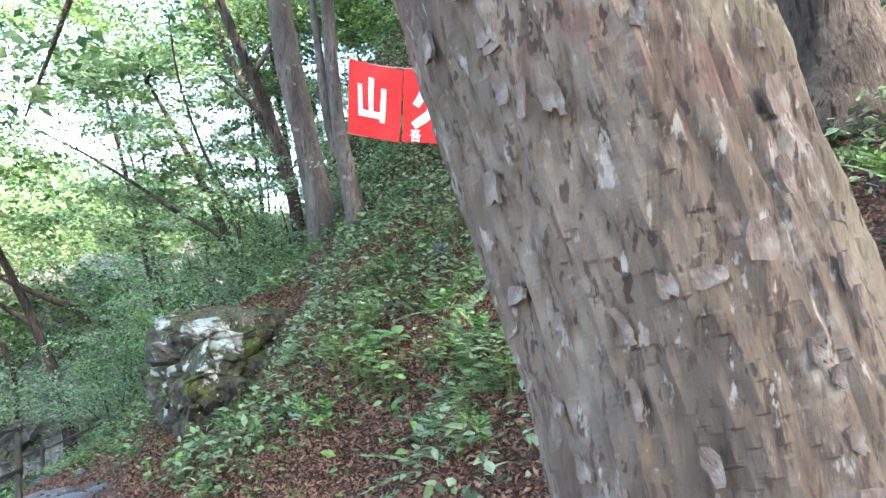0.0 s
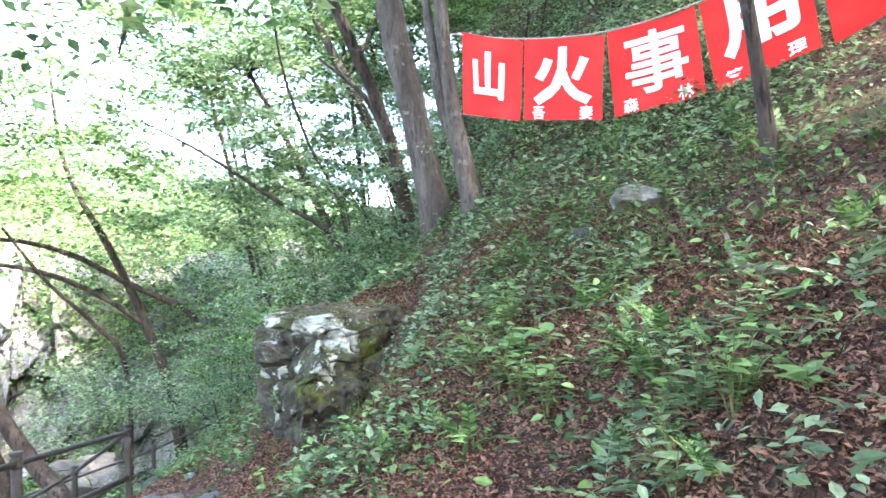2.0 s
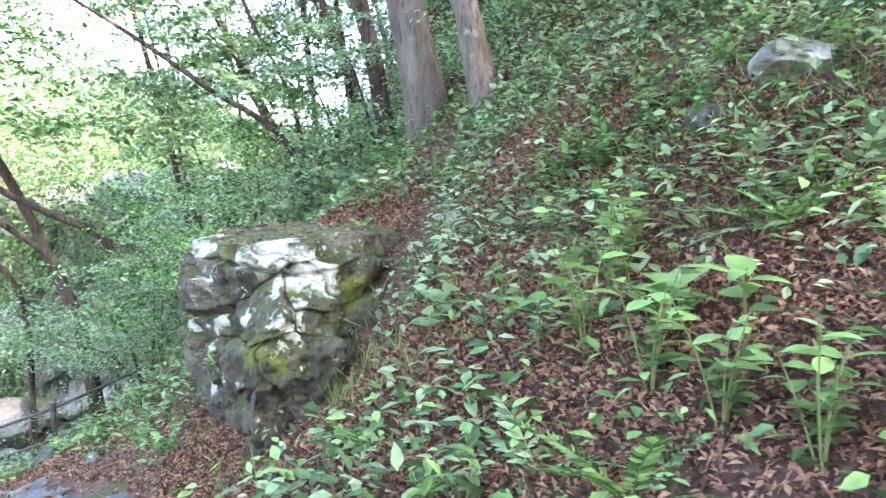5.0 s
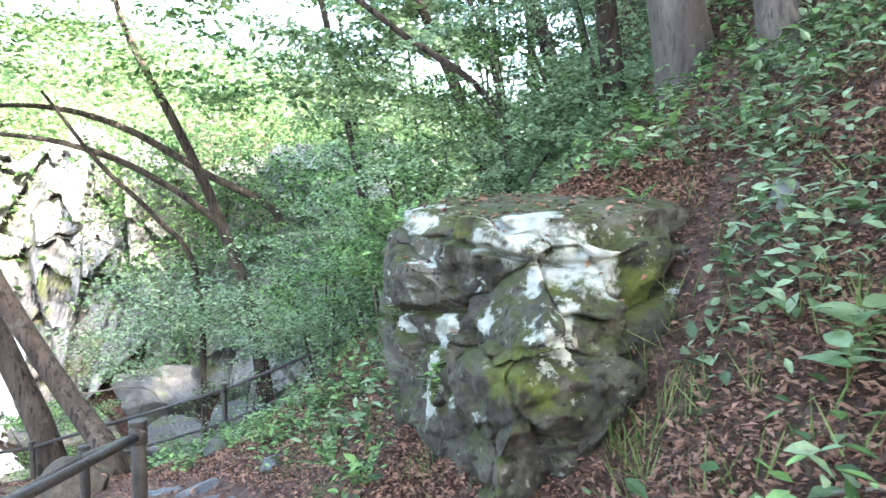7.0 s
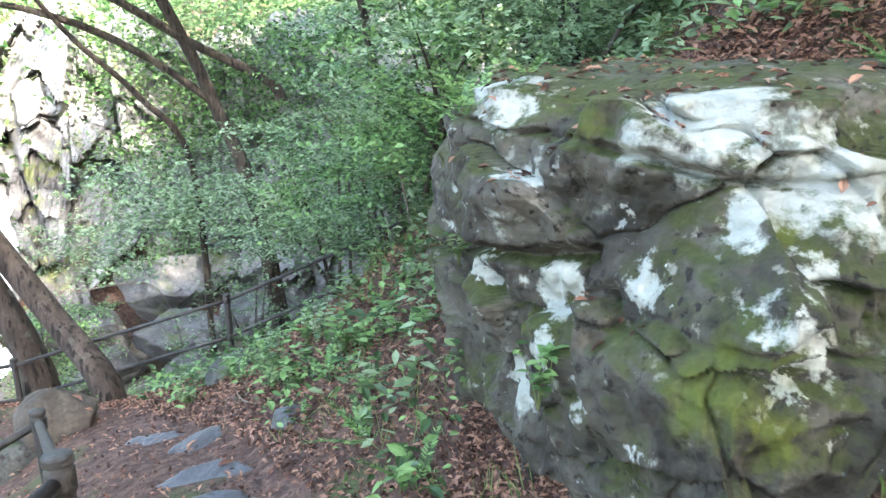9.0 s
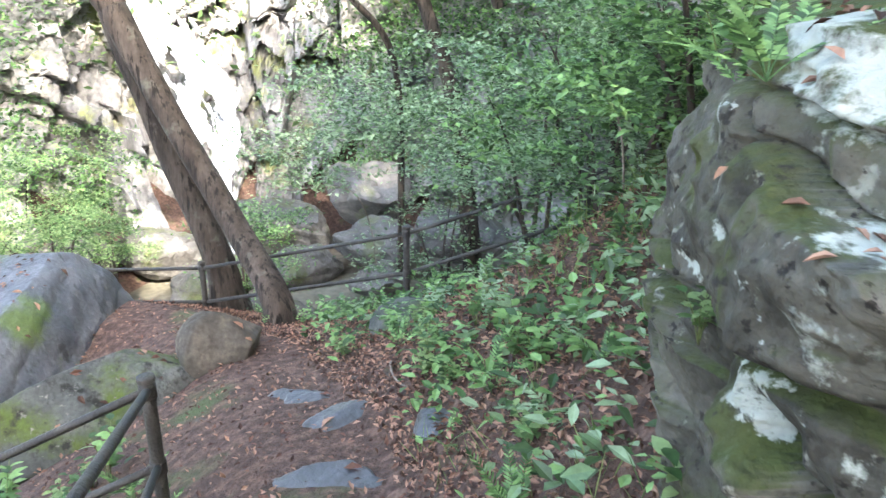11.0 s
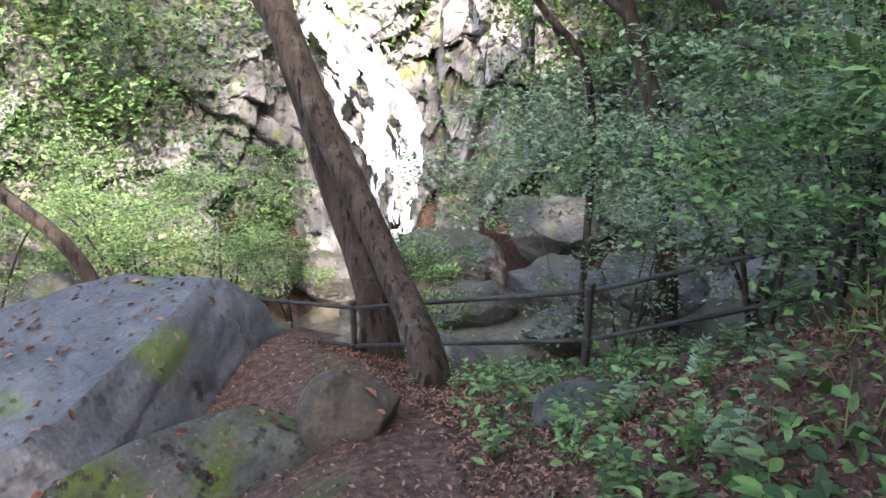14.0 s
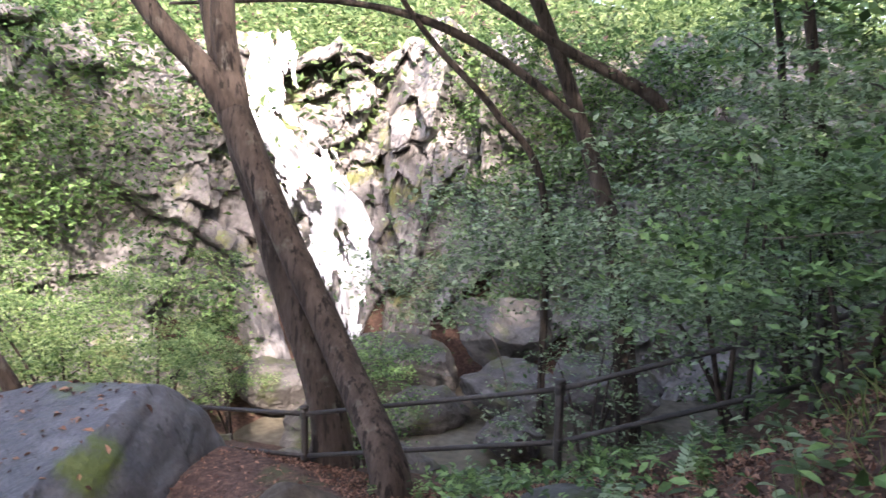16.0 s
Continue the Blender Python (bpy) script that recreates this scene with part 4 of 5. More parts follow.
tree("slim dark tree leaning away behind the grey pair", [[(-1.3, 10.55, 1.2, 0.13), (-1.37, 10.47, 2.36, 0.105), (-1.5, 10.29, 3.35, 0.095), (-1.71, 10.01, 4.27, 0.09), (-2.02, 9.6, 5.19, 0.08), (-2.6, 9.2, 7.0, 0.05)], [(-1.52, 10.27, 3.4, 0.05), (-1.9, 10.3, 4.3, 0.04), (-2.6, 10.3, 5.0, 0.02)]], DARK_BARK, LEAF_BRIGHT, [(-2.6, 9.4, 7), (-2.8, 10.2, 6.2)], 2500, 0.9, 0.1, 27, flare=0.2)
tree("slender tree stem on the wooded slope", [[(-2.1, 14.9, -1.0, 0.18), (-2.2, 14.9, 2.2, 0.14), (-2.23, 14.9, 2.9, 0.12), (-2.9, 15, 5, 0.11), (-4.2, 15, 8, 0.09), (-5, 15, 11, 0.05)], [(-3.4, 15, 6.1, 0.06), (-2.6, 15, 7.5, 0.05), (-2.4, 15, 9, 0.03)]], DARK_BARK, LEAF, [(-5, 15, 10), (-3, 15, 9), (-4, 16, 8)], 4000, 1.3, 0.1, 29)
tree("thin dark sapling leaning over the thicket", [[(-2.39, 10.61, 0.40, 0.045), (-2.49, 10.61, 2.09, 0.040), (-3.38, 10.12, 2.89, 0.032), (-4.20, 9.65, 3.53, 0.022), (-4.88, 9.18, 3.96, 0.010)]], DARK_BARK, seed=71, flare=0.0, sides=8)
tree("thin dark sapling rising from the thicket", [[(-2.56, 11.55, 0.40, 0.040), (-2.66, 11.55, 2.63, 0.032), (-3.12, 11.19, 3.94, 0.026), (-3.36, 10.78, 5.08, 0.020), (-3.36, 10.40, 6.04, 0.014)]], DARK_BARK, seed=73, flare=0.0, sides=8)
# the tree with long bare branches over the gorge
branchy = tree("grey tree with long dark bare branches over the stream", [
    [(-7.58, 15.52, -3.60, 0.124), (-7.86, 15.35, -0.70, 0.115), (-8.38, 15.22, 0.98, 0.100), (-8.63, 14.97, 1.90, 0.090), (-8.88, 14.62, 2.80, 0.080), (-9.68, 14.32, 4.70, 0.050), (-9.88, 14.12, 7.20, 0.025)],
    [(-7.48, 15.82, 0.95, 0.085), (-7.63, 15.62, 1.30, 0.082), (-8.48, 15.02, 1.85, 0.072), (-9.47, 14.23, 2.60, 0.060), (-10.48, 13.52, 2.95, 0.045), (-11.88, 12.72, 2.90, 0.025)],
    [(-8.38, 15.22, 0.98, 0.066), (-9.08, 14.72, 1.65, 0.060), (-9.88, 14.02, 2.20, 0.054), (-11.08, 13.32, 2.50, 0.040), (-12.88, 12.12, 2.50, 0.020)],
    [(-8.78, 15.12, -3.20, 0.056), (-8.83, 15.12, 0.00, 0.052), (-9.28, 14.62, 1.10, 0.048), (-9.88, 14.02, 2.00, 0.040), (-10.48, 13.42, 3.20, 0.027)]],
    DARK_BARK, seed=31)
piece("crown", sprays("crown", LEAF_BRIGHT, (-9.8, 14.8, 5.6), (3.4, 3.0, 2.6), 14000, 0.13, 32, 80), branchy)


# ---- banner ----
def banner():
    """Five red cloth panels tied to a rope between two trees, with white characters."""
    a, d = np.array([-0.3, 8.85]), np.array([0.8837, -0.468])
    n = np.array([-0.468, -0.8837, 0.0])
    top, bot = (4.63, 4.3, 4.12, 4.16, 4.4, 4.72), (3.57, 3.33, 3.15, 3.2, 3.44, 3.8)
    edges = [(0.04, 0.91, 0.01, 0.8), (0.95, 1.93, 0.86, 1.85), (1.98, 2.95, 2.0, 3.0), (2.99, 4.03, 3.1, 4.09), (4.09, 5.1, 4.2, 5.15)]
    place = lambda s, z, o: np.stack([a[0] + d[0] * s + n[0] * o, a[1] + d[1] * s + n[1] * o, z + 0 * s], -1)
    rope_pts = [(*(a + d * s), z) for s, z in zip((-0.12, 0.93, 1.96, 2.97, 4.06, 5.2), top)]
    ban = thing("banner", "red cloth forest-fire banner with white characters hung between trees", "banner")
    piece("rope", tube_mesh("rope", ROPE, tube(np.array(rope_pts) + (0, 0, 0.02), [0.008] * 6, 60, 6)), ban, "pale hemp rope")
    piece("rope", tube_mesh("rope", ROPE, tube([(*(a + d * -0.1), 3.6), (*(a + d * 0.04), 3.56), (*(a + d * 0.3), 3.48)], [0.006] * 3, 14, 6)), ban, "pale hemp rope")

    def surface(k, u, v, o):
        """A place on a panel: u across, v down, o off the cloth."""
        tl, tr, bl, br = edges[k]
        s = (tl + (tr - tl) * u) * (1 - v) + (bl + (br - bl) * u) * v
        zt = top[k] + (top[k + 1] - top[k]) * u - 0.015 * np.sin(np.pi * u)
        zb = bot[k] + (bot[k + 1] - bot[k]) * u
        z = zt * (1 - v) + zb * v
        wave = 0.022 * np.sin(4 * u + 2.2 * v + k) + 0.012 * np.sin(9 * u - 5 * v + 2 * k) + 0.03 * v * np.sin(2.5 * u + k)
        return place(s, z, wave + o)

    def glyph(ch, k, u0, v0, size, weight, tall=1.0):
        cu = bpy.data.curves.new("glyph", "FONT")
        cu.body, cu.size, cu.offset, cu.resolution_u = ch, 1.0, weight, 3
        tmp = new("glyph", cu)
        me = bpy.data.meshes.new_from_object(tmp.evaluated_get(bpy.context.evaluated_depsgraph_get()))
        bpy.data.objects.remove(tmp)
        bm = bmesh.new()
        bm.from_mesh(me)
        bmesh.ops.triangulate(bm, faces=bm.faces[:])
        bmesh.ops.subdivide_edges(bm, edges=[e for e in bm.edges if e.calc_length() > 0.18], cuts=2)
        p = np.array([w.co[:] for w in bm.verts])
        mid = (p.min(0) + p.max(0)) / 2
        q = surface(k, u0 + (p[:, 0] - mid[0]) * size, v0 - (p[:, 1] - mid[1]) * size * tall, 0.008)
        for w, c in zip(bm.verts, q):
            w.co = c
        bm.to_mesh(me)
        bm.free()
        me.materials.clear()
        me.materials.append(WHITE_CLOTH)
        return me

    big, small = "山火事用", ("", "吾妻", "森林", "管理", "")
    bpy.context.view_layer.update()
    for k in range(5):
        u, v = np.meshgrid(np.linspace(0, 1, 22), np.linspace(0, 1, 22), indexing="ij")
        f = surface(k, u, v, 0.0).reshape(-1, 3)
        b = surface(k, u, v, -0.003).reshape(-1, 3)
        i, j = np.meshgrid(np.arange(21), np.arange(21), indexing="ij")
        q = np.stack([i * 22 + j, i * 22 + j + 1, (i + 1) * 22 + j + 1, (i + 1) * 22 + j], -1).reshape(-1, 4)
        panel = piece("cloth_panel", mesh_of("cloth_panel", np.vstack([f, b]), np.vstack([q, q[:, ::-1] + 484]), RED, True), ban, "red cloth with white writing")
        if k < 4:
            piece("character", glyph(big[k], k, (0.46, 0.5, 0.52, 0.5)[k], (0.48, 0.46, 0.46, 0.36)[k], (0.6, 0.72, 0.74, 0.78)[k], 0.035 if k != 2 else 0.018), panel, "white painted character")
            for e, ch in enumerate(small[k]):
                piece("character", glyph(ch, k, 0.2 + 0.6 * e, 0.91, 0.17, 0.02), panel, "small white painted character")


banner()


# ---- plants ----
clump = lambda x, y, q: np.clip(fbm(x, y, q, 1.5) * 1.5 + 0.45, 0, 1)

def blade(length, width, droop, fold=0.2, n=6):
    """Verts and faces of one leaf along +x, pointed, folded on its rib and drooping."""
    t = np.linspace(0, 1, n)
    w = width * np.sin(np.pi * np.clip(t * 0.94 + 0.03, 0, 1) ** 0.8) * 0.5
    z = -droop * length * t ** 2
    mid = np.column_stack([t * length, 0 * t, z])
    l, r = mid + np.column_stack([0 * t, w, fold * w]), mid + np.column_stack([0 * t, -w, fold * w])
    v = np.vstack([l, mid, r])
    f = [[k, n + k, n + k + 1, k + 1] for k in range(n - 1)] + [[n + k, 2 * n + k, 2 * n + k + 1, n + k + 1] for k in range(n - 1)]
    return v, np.array(f)


def placed(v, yaw, pitch, at, roll=0.0):
    m = np.array((Matrix.Rotation(yaw, 3, "Z") @ Matrix.Rotation(-pitch, 3, "Y") @ Matrix.Rotation(roll, 3, "X")))
    return v @ m.T + np.asarray(at)


def joined(parts, name, mat):
    vs, fs, o = [], [], 0
    for v, f in parts:
        vs.append(v)
        fs.append(f + o)
        o += len(v)
    return mesh_of(name, np.vstack(vs), np.vstack(fs), mat, True)


def rosette(seed, count, length, mat, label, rise=0.12):
    """A low plant: each leaf and the stalk is a part."""
    rs = np.random.RandomState(seed)
    p = thing("broadleaf_plant", label, "plant", group="plants on the bank")
    piece("stalk", tube_mesh("stalk", STEM, tube([(0, 0, -0.05), (0.005, 0.005, rise * 0.5), (0, 0, rise)], [0.004, 0.003, 0.002], 6, 5)), p)
    for k in range(count):
        L = length * (0.7 + 0.5 * rs.rand())
        v, f = blade(L, L * (0.48 + 0.14 * rs.rand()), 0.25 + 0.3 * rs.rand())
        piece("leaf", mesh_of("leaf", placed(v, k * 2.4 + rs.rand() * 0.6, radians(10 + 35 * rs.rand()), (0, 0, rise * (0.5 + 0.5 * k / count)), 0.3 * rs.randn()), f, mat, True), p)
    return p


def frond_plant(seed, fronds, length, leaflet, mat, name, label, pairs=8, lift=35):
    """A plant of feathered leaves; each frond is a part."""
    rs = np.random.RandomState(seed)
    p = thing(name, label, "fern" if name == "fern" else "plant", group="feathered plants on the bank")
    for k in range(fronds):
        yaw, pit = k * 6.28 / fronds + 0.5 * rs.randn(), radians(lift + 12 * rs.randn())
        parts = []
        for j in range(pairs):
            t = 0.22 + 0.78 * j / (pairs - 1)
            for sgn in (-1, 1):
                L = leaflet * (1 - 0.55 * abs(t - 0.5) - 0.35 * max(0, t - 0.7)) * (0.85 + 0.3 * rs.rand())
                v, f = blade(L, L * (0.36 if pairs < 12 else 0.3), 0.15, 0.15, 4)
                parts.append((placed(v, sgn * radians(68 - 22 * t), radians(-6), (length * t, 0, -0.45 * length * t ** 2)), f))
        v, f = blade(leaflet * 0.8, leaflet * 0.3, 0.1, 0.15, 4)
        parts.append((placed(v, 0, -0.5, (length, 0, -0.45 * length)), f))
        t = np.linspace(0, 1, 7)
        sv, sq, sc = tube(np.column_stack([t * length, 0 * t, -0.45 * length * t ** 2]), [0.003] * 7, 8, 4)
        parts.append((sv, sq))
        parts = [(placed(v, yaw, pit, (0, 0, 0)), f) for v, f in parts]
        tagged(piece("frond", joined(parts, "frond", mat), p), kind="stuff")
    return p


def herb(seed, stems, height, leaf, mat, label):
    """An upright herb: each stem carries leaves in turn."""
    rs = np.random.RandomState(seed)
    p = thing("herb", label, "plant", group="herbs on the bank")
    for k in range(stems):
        yaw, H = rs.rand() * 6.28, height * (0.6 + 0.6 * rs.rand())
        lean = 0.25 + 0.35 * rs.rand()
        tip = np.array([math.cos(yaw) * lean * H, math.sin(yaw) * lean * H, H])
        pts = [np.array([0.01, 0, -0.04]), tip * (0.4, 0.4, 0.5), tip]
        st = piece("stem", tube_mesh("stem", STEM, tube(pts, [0.004, 0.003, 0.0015], 8, 5)), p)
        parts = []
        for j in range(7):
            t = 0.3 + 0.7 * j / 6
            L = leaf * (0.7 + 0.5 * rs.rand())
            v, f = blade(L, L * 0.55, 0.3, 0.15, 5)
            at = tip * (t, t, t) * (t ** 0.3, t ** 0.3, 1)
            parts.append((placed(v, j * 2.3 + rs.rand(), radians(10 + 20 * rs.rand()), at, 0.2 * rs.randn()), f))
        tagged(piece("leaf", joined(parts, "leaf", mat), st), kind="stuff")
    return p


KINDS = [rosette(1, 7, 0.11, LEAF, "low bright green broadleaf plant on the leafy slope"), rosette(2, 6, 0.12, LEAF_BLUE, "low dark green plant with large oval leaves"),
         frond_plant(3, 4, 0.34, 0.09, LEAF_BLUE, "sapling", "seedling with paired bluish-green leaflets on the slope"), frond_plant(4, 6, 0.4, 0.06, LEAF, "fern", "green fern with arching fronds on the slope", 17, 48),
         herb(5, 6, 0.3, 0.08, LEAF, "leafy green herb with several upright stems"), herb(6, 5, 0.36, 0.09, LEAF_BLUE, "tall bluish-green herb with drooping leaves"), herb(7, 7, 0.24, 0.07, LEAF_BRIGHT, "small light green herb beside the path")]


def put(kind, x, y, size=1.0, turn=None, dz=0.0):
    m = pose(x, y, gz(x, y) + dz, 0, 0, R.rand() * 360 if turn is None else turn) @ Matrix.Scale(size, 4)
    ob = copy_thing(KINDS[kind], m)
    ob.matrix_basis = m
    return ob


# the ones that stand out along the way
for k, x, y, sz in [(4, 0.2, 4.6, 1.3), (0, 0.38, 4.8, 1.6), (4, 0.05, 4.95, 1.3), (0, -0.12, 5.3, 1.3), (4, 0.3, 5.3, 1.2), (0, 0.55, 4.6, 1.7), (2, 0.42, 2.75, 1.0), (1, -0.56, 5.9, 1.6), (1, -0.62, 5.8, 1.3), (2, 0.75, 3.1, 1.1), (2, 0.85, 3.3, 0.9), (2, -0.2, 4.5, 0.9), (3, 0.05, 4.2, 1.0), (4, 0.35, 4.3, 1.2), (4, 0.5, 4.0, 1.2), (5, 1.2, 3.2, 1.1), (5, 1.45, 3.5, 1.1), (4, 1.3, 3.0, 1.2),
                    (1, 1.6, 3.3, 1.1), (5, 1.0, 2.75, 1.0), (0, 1.55, 2.8, 1.2), (4, 0.2, 5.2, 1.2), (0, 0.1, 5.6, 1.2), (5, 0.9, 5.2, 1.2), (2, 1.1, 4.7, 1.1), (3, -0.9, 5.2, 0.7), (4, -2.75, 8.8, 1.2),
                    (4, -3.5, 8.7, 1.2), (4, -3.7, 8.9, 1.3), (5, -3.9, 9.2, 1.2), (0, -3.4, 8.9, 1.3), (4, -4.2, 9.4, 1.2), (6, -4.3, 9.0, 1.2), (3, -4.9, 9.6, 0.9), (4, -5.2, 9.9, 1.1), (6, -5.5, 9.7, 1.2), (0, -3.0, 8.4, 1.2), (6, -3.3, 8.2, 1.0)]:
    put(k, x, y, sz * (0.7 if y > 7 else 1.0))
# and the rest of the bank
count = 0
while count < 350:
    x, y = -7.5 + 11 * R.rand(), 0.3 + 12 * R.rand()
    s, _ = along(np.array([x]), np.array([y]), WAY)
    if not 0.55 < s[0] < 5.5 or math.hypot((x - 0.1) / 0.75, (y - 3.4) / 1.5) < 1 or clump(np.array([x]), np.array([y]), 2)[0] < R.rand() * 0.8 or math.hypot(x + 1.6, y - 6.9) < 1.15 or math.hypot(x - 1.3, y + 0.36) < 0.6:
        continue
    put(int(R.randint(0, 7)), x, y, (0.55 + 0.5 * R.rand()) * (0.75 if y > 8 else 1.0))
    count += 1
# small ones along the outer edge of the way and round the fence
count = 0
while count < 90:
    x, y = -9 + 8 * R.rand(), 3 + 9.5 * R.rand()
    s, _ = along(np.array([x]), np.array([y]), WAY)
    if not -2.6 < s[0] < -0.75 or math.hypot(x + 9.2, y - 8.9) < 2.1 or math.hypot(x + 7, y - 8.9) < 1.2:
        continue
    put(int(R.choice([0, 4, 6, 3])), x, y, 0.6 + 0.5 * R.rand())
    count += 1
# ferns on the boulder
for x, y, z, t, sz in [(-2.52, 7.35, 1.08, 250, 0.55), (-2.5, 7.55, 1.1, 200, 0.5), (-2.62, 7.75, 1.0, 160, 0.6), (-2.3, 7.35, 1.2, 300, 0.35), (-1.2, 7.3, 1.2, 300, 0.4)]:
    ob = copy_thing(KINDS[3], pose(x, y, z, 0, 0, t))
    ob.matrix_basis = pose(x, y, z, 0, 0, t) @ Matrix.Scale(sz, 4)
for k, x, y, z, sz in [(4, -2.2, 6.83, 0.24, 0.55), (0, -2.16, 6.8, 0.36, 0.6), (6, -2.6, 7.5, 0.5, 0.5), (4, -2.7, 7.95, 0.95, 0.8), (0, -2.68, 7.9, 1.05, 0.9)]:
    ob = copy_thing(KINDS[k], pose(x, y, z))
    ob.matrix_basis = pose(x, y, z, 0, 0, 70 * k) @ Matrix.Scale(sz, 4)
for ob in KINDS:
    x, y = 0.2 + 0.4 * R.rand(), 6.5 + R.rand() * 2
    ob.matrix_basis = pose(x, y, gz(x, y))


# ---- shrubs and saplings beyond the railing and on the slope ----
def shrub(label, x, y, rad, height, n, mat, seed, leaf=0.085, low=0.25):
    rs = np.random.RandomState(seed)
    z0 = gz(x, y)
    p = thing("shrub", label, "shrub", (0, 0, 0), group="shrubs above the stream")
    cs = []
    for k in range(11):
        a, r, h = rs.rand() * 6.28, rad * rs.rand() ** 0.5, height * (low + (1 - low) * rs.rand())
        c = np.array([x + r * math.cos(a), y + r * math.sin(a), z0 + h])
        cs.append(c)
        base = np.array([x + 0.1 * rs.randn(), y + 0.1 * rs.randn(), z0 - 0.1])
        if k < 4:
            piece("branch", tube_mesh("branch", DARK_BARK, tube([base, base * 0.45 + c * 0.55 + (0, 0, 0.12 * height), c], [0.028, 0.016, 0.005], 12, 6, 0.05, k)), p)
    tips = np.array(cs)[np.arange(34) % 11] + rs.randn(34, 3) * np.array([0.42, 0.42, 0.16]) * (0.5 + rad * 0.4)
    m = rs.randint(0, 34, n)
    ax = rs.randn(34, 2) * 0.3
    g = rs.randn(n, 3) * np.array([0.21, 0.21, 0.02]) * (0.6 + rad * 0.3)
    g[:, 2] += (g[:, :2] * ax[m]).sum(1) - 0.25 * (g[:, :2] ** 2).sum(1)
    piece("foliage", leaves("foliage", mat, tips[m] + g, leaf * (0.6 + 0.7 * rs.rand(n)), tilt=0.4, rs=rs, simple=True, width=0.55), p)
    return p


SHRUBS = [(-5.2, 14.2, 1.2, 3.0), (-4.3, 13.9, 1.4, 4.2), (-3.3, 12.2, 1.1, 2.7), (-2.5, 11.2, 1.0, 2.0), (-2.8, 14.2, 1.5, 4.4), (-4.8, 16.6, 1.5, 4.4), (-3.7, 10.9, 0.7, 1.2),
          (-1.5, 12.7, 1.3, 2.4), (-1.3, 15.8, 1.6, 3.4), (0.6, 13.2, 1.4, 2.2), (1.8, 11.6, 1.2, 1.6), (0.2, 17.3, 1.8, 3.4), (-3.2, 17.6, 1.7, 4.6), (2.6, 15, 1.6, 3.0), (-3.9, 21, 2.0, 5.0), (3.8, 18.5, 2, 3.5),
          (-4.3, 11.7, 1.1, 2.0), (-5.3, 12.8, 1.2, 2.4), (-3.2, 10.2, 0.8, 1.2), (-2.4, 9.9, 0.9, 1.2), (-1.6, 10.6, 1.0, 1.3), (-10.4, 13.2, 0.8, 1.6), (-12.3, 11.4, 1.0, 2.2), (-14.5, 8.8, 1.2, 2.6), (-16, 12, 1.2, 2.6), (-15.5, 14.2, 0.9, 2.2), (-13.5, 6.5, 1.2, 2.6), (-15.2, 10.4, 1.1, 2.2), (-16.8, 9.2, 1.3, 3.2), (-17.6, 13.8, 1.2, 3.0), (-15.6, 6.6, 1.3, 3.0), (-13.3, 10.6, 0.9, 1.7), (-17.2, 11.4, 1.2, 3.4), (-18.4, 15.6, 0.9, 3.6), (-4.9, 5.2, 0.8, 0.9), (-4.2, 3.2, 0.8, 0.9), (-6.5, 5.0, 0.9, 1.4)]
for k, (x, y, r, h) in enumerate(SHRUBS):
    far = x < -12
    shrub("bushy green shrub with small layered leaves" if not far else "sunlit light green shrub on the stream bank", x, y, r, h, 5200 if far else 5600, LEAF_BRIGHT if far else (LEAF_BLUE if k % 3 else LEAF), 300 + k, 0.085 if y > 15 else 0.06)


broad = shrub("broad layered bluish-green shrub spreading before the cliff", -7.6, 14.4, 0.9, 2.2, 1500, LEAF_BLUE, 290, 0.075)
piece("foliage", sprays("foliage", LEAF_BLUE, (-8.2, 14.4, -0.45), (1.8, 1.2, 0.6), 5200, 0.085, 291, 46, 0.3), broad)
piece("foliage", sprays("foliage", LEAF_BLUE, (-9.4, 13.5, -1.0), (1.0, 0.6, 0.4), 1700, 0.08, 292, 24, 0.26), broad)


# ---- canopy and woods ----
def canopy_tree(x, y, top, rad, n, mat, seed, thick=0.2, leaf=0.2, label="added tall forest tree with a broad leafy crown", z0=None, bare=0.35):
    rs = np.random.RandomState(seed)
    z0 = gz(x, y) if z0 is None else z0
    lx, ly = -0.5 - 1.9 * rs.rand(), 0.9 * rs.randn()
    H = top - z0
    trunk = [(x, y, z0 - 0.4, thick * 1.3), (x + 0.15 * lx, y + 0.15 * ly, z0 + 0.25 * H, thick), (x + 0.5 * lx, y + 0.5 * ly, z0 + 0.6 * H, thick * 0.75), (x + lx, y + ly, top, thick * 0.25)]
    limbs, cs = [trunk], []
    for k in range(30):
        f = bare + (0.99 - bare) * rs.rand()
        a, r = rs.rand() * 6.28, rad * (0.2 + 0.8 * rs.rand()) * (1.2 - 0.6 * f)
        b = np.array(trunk[0][:3]) * (1 - f) + np.array(trunk[3][:3]) * f
        c = b + np.array([r * math.cos(a), r * math.sin(a), 0.22 * r + 0.35 * rs.randn()])
        cs.append(c)
        if k < 8:
            limbs.append([(*b, thick * 0.34), (*(b * 0.5 + c * 0.5 + (0, 0, 0.12 * r)), thick * 0.18), (*c, 0.01)])
    cs = np.array(cs)
    t = tree(label, limbs, DARK_BARK, None, seed=seed, sides=10)
    m = rs.randint(0, 30, n)
    g = rs.randn(n, 3) * np.array([0.21, 0.21, 0.025]) * rad
    ax = rs.randn(30, 2) * 0.25
    g[:, 2] += (g[:, :2] * ax[m]).sum(1) - 0.1 * (g[:, :2] ** 2).sum(1)
    piece("crown", leaves("crown", mat, cs[m] + g, leaf * (0.6 + 0.8 * rs.rand(n)), tilt=0.4, rs=rs, simple=True), t)
    return t


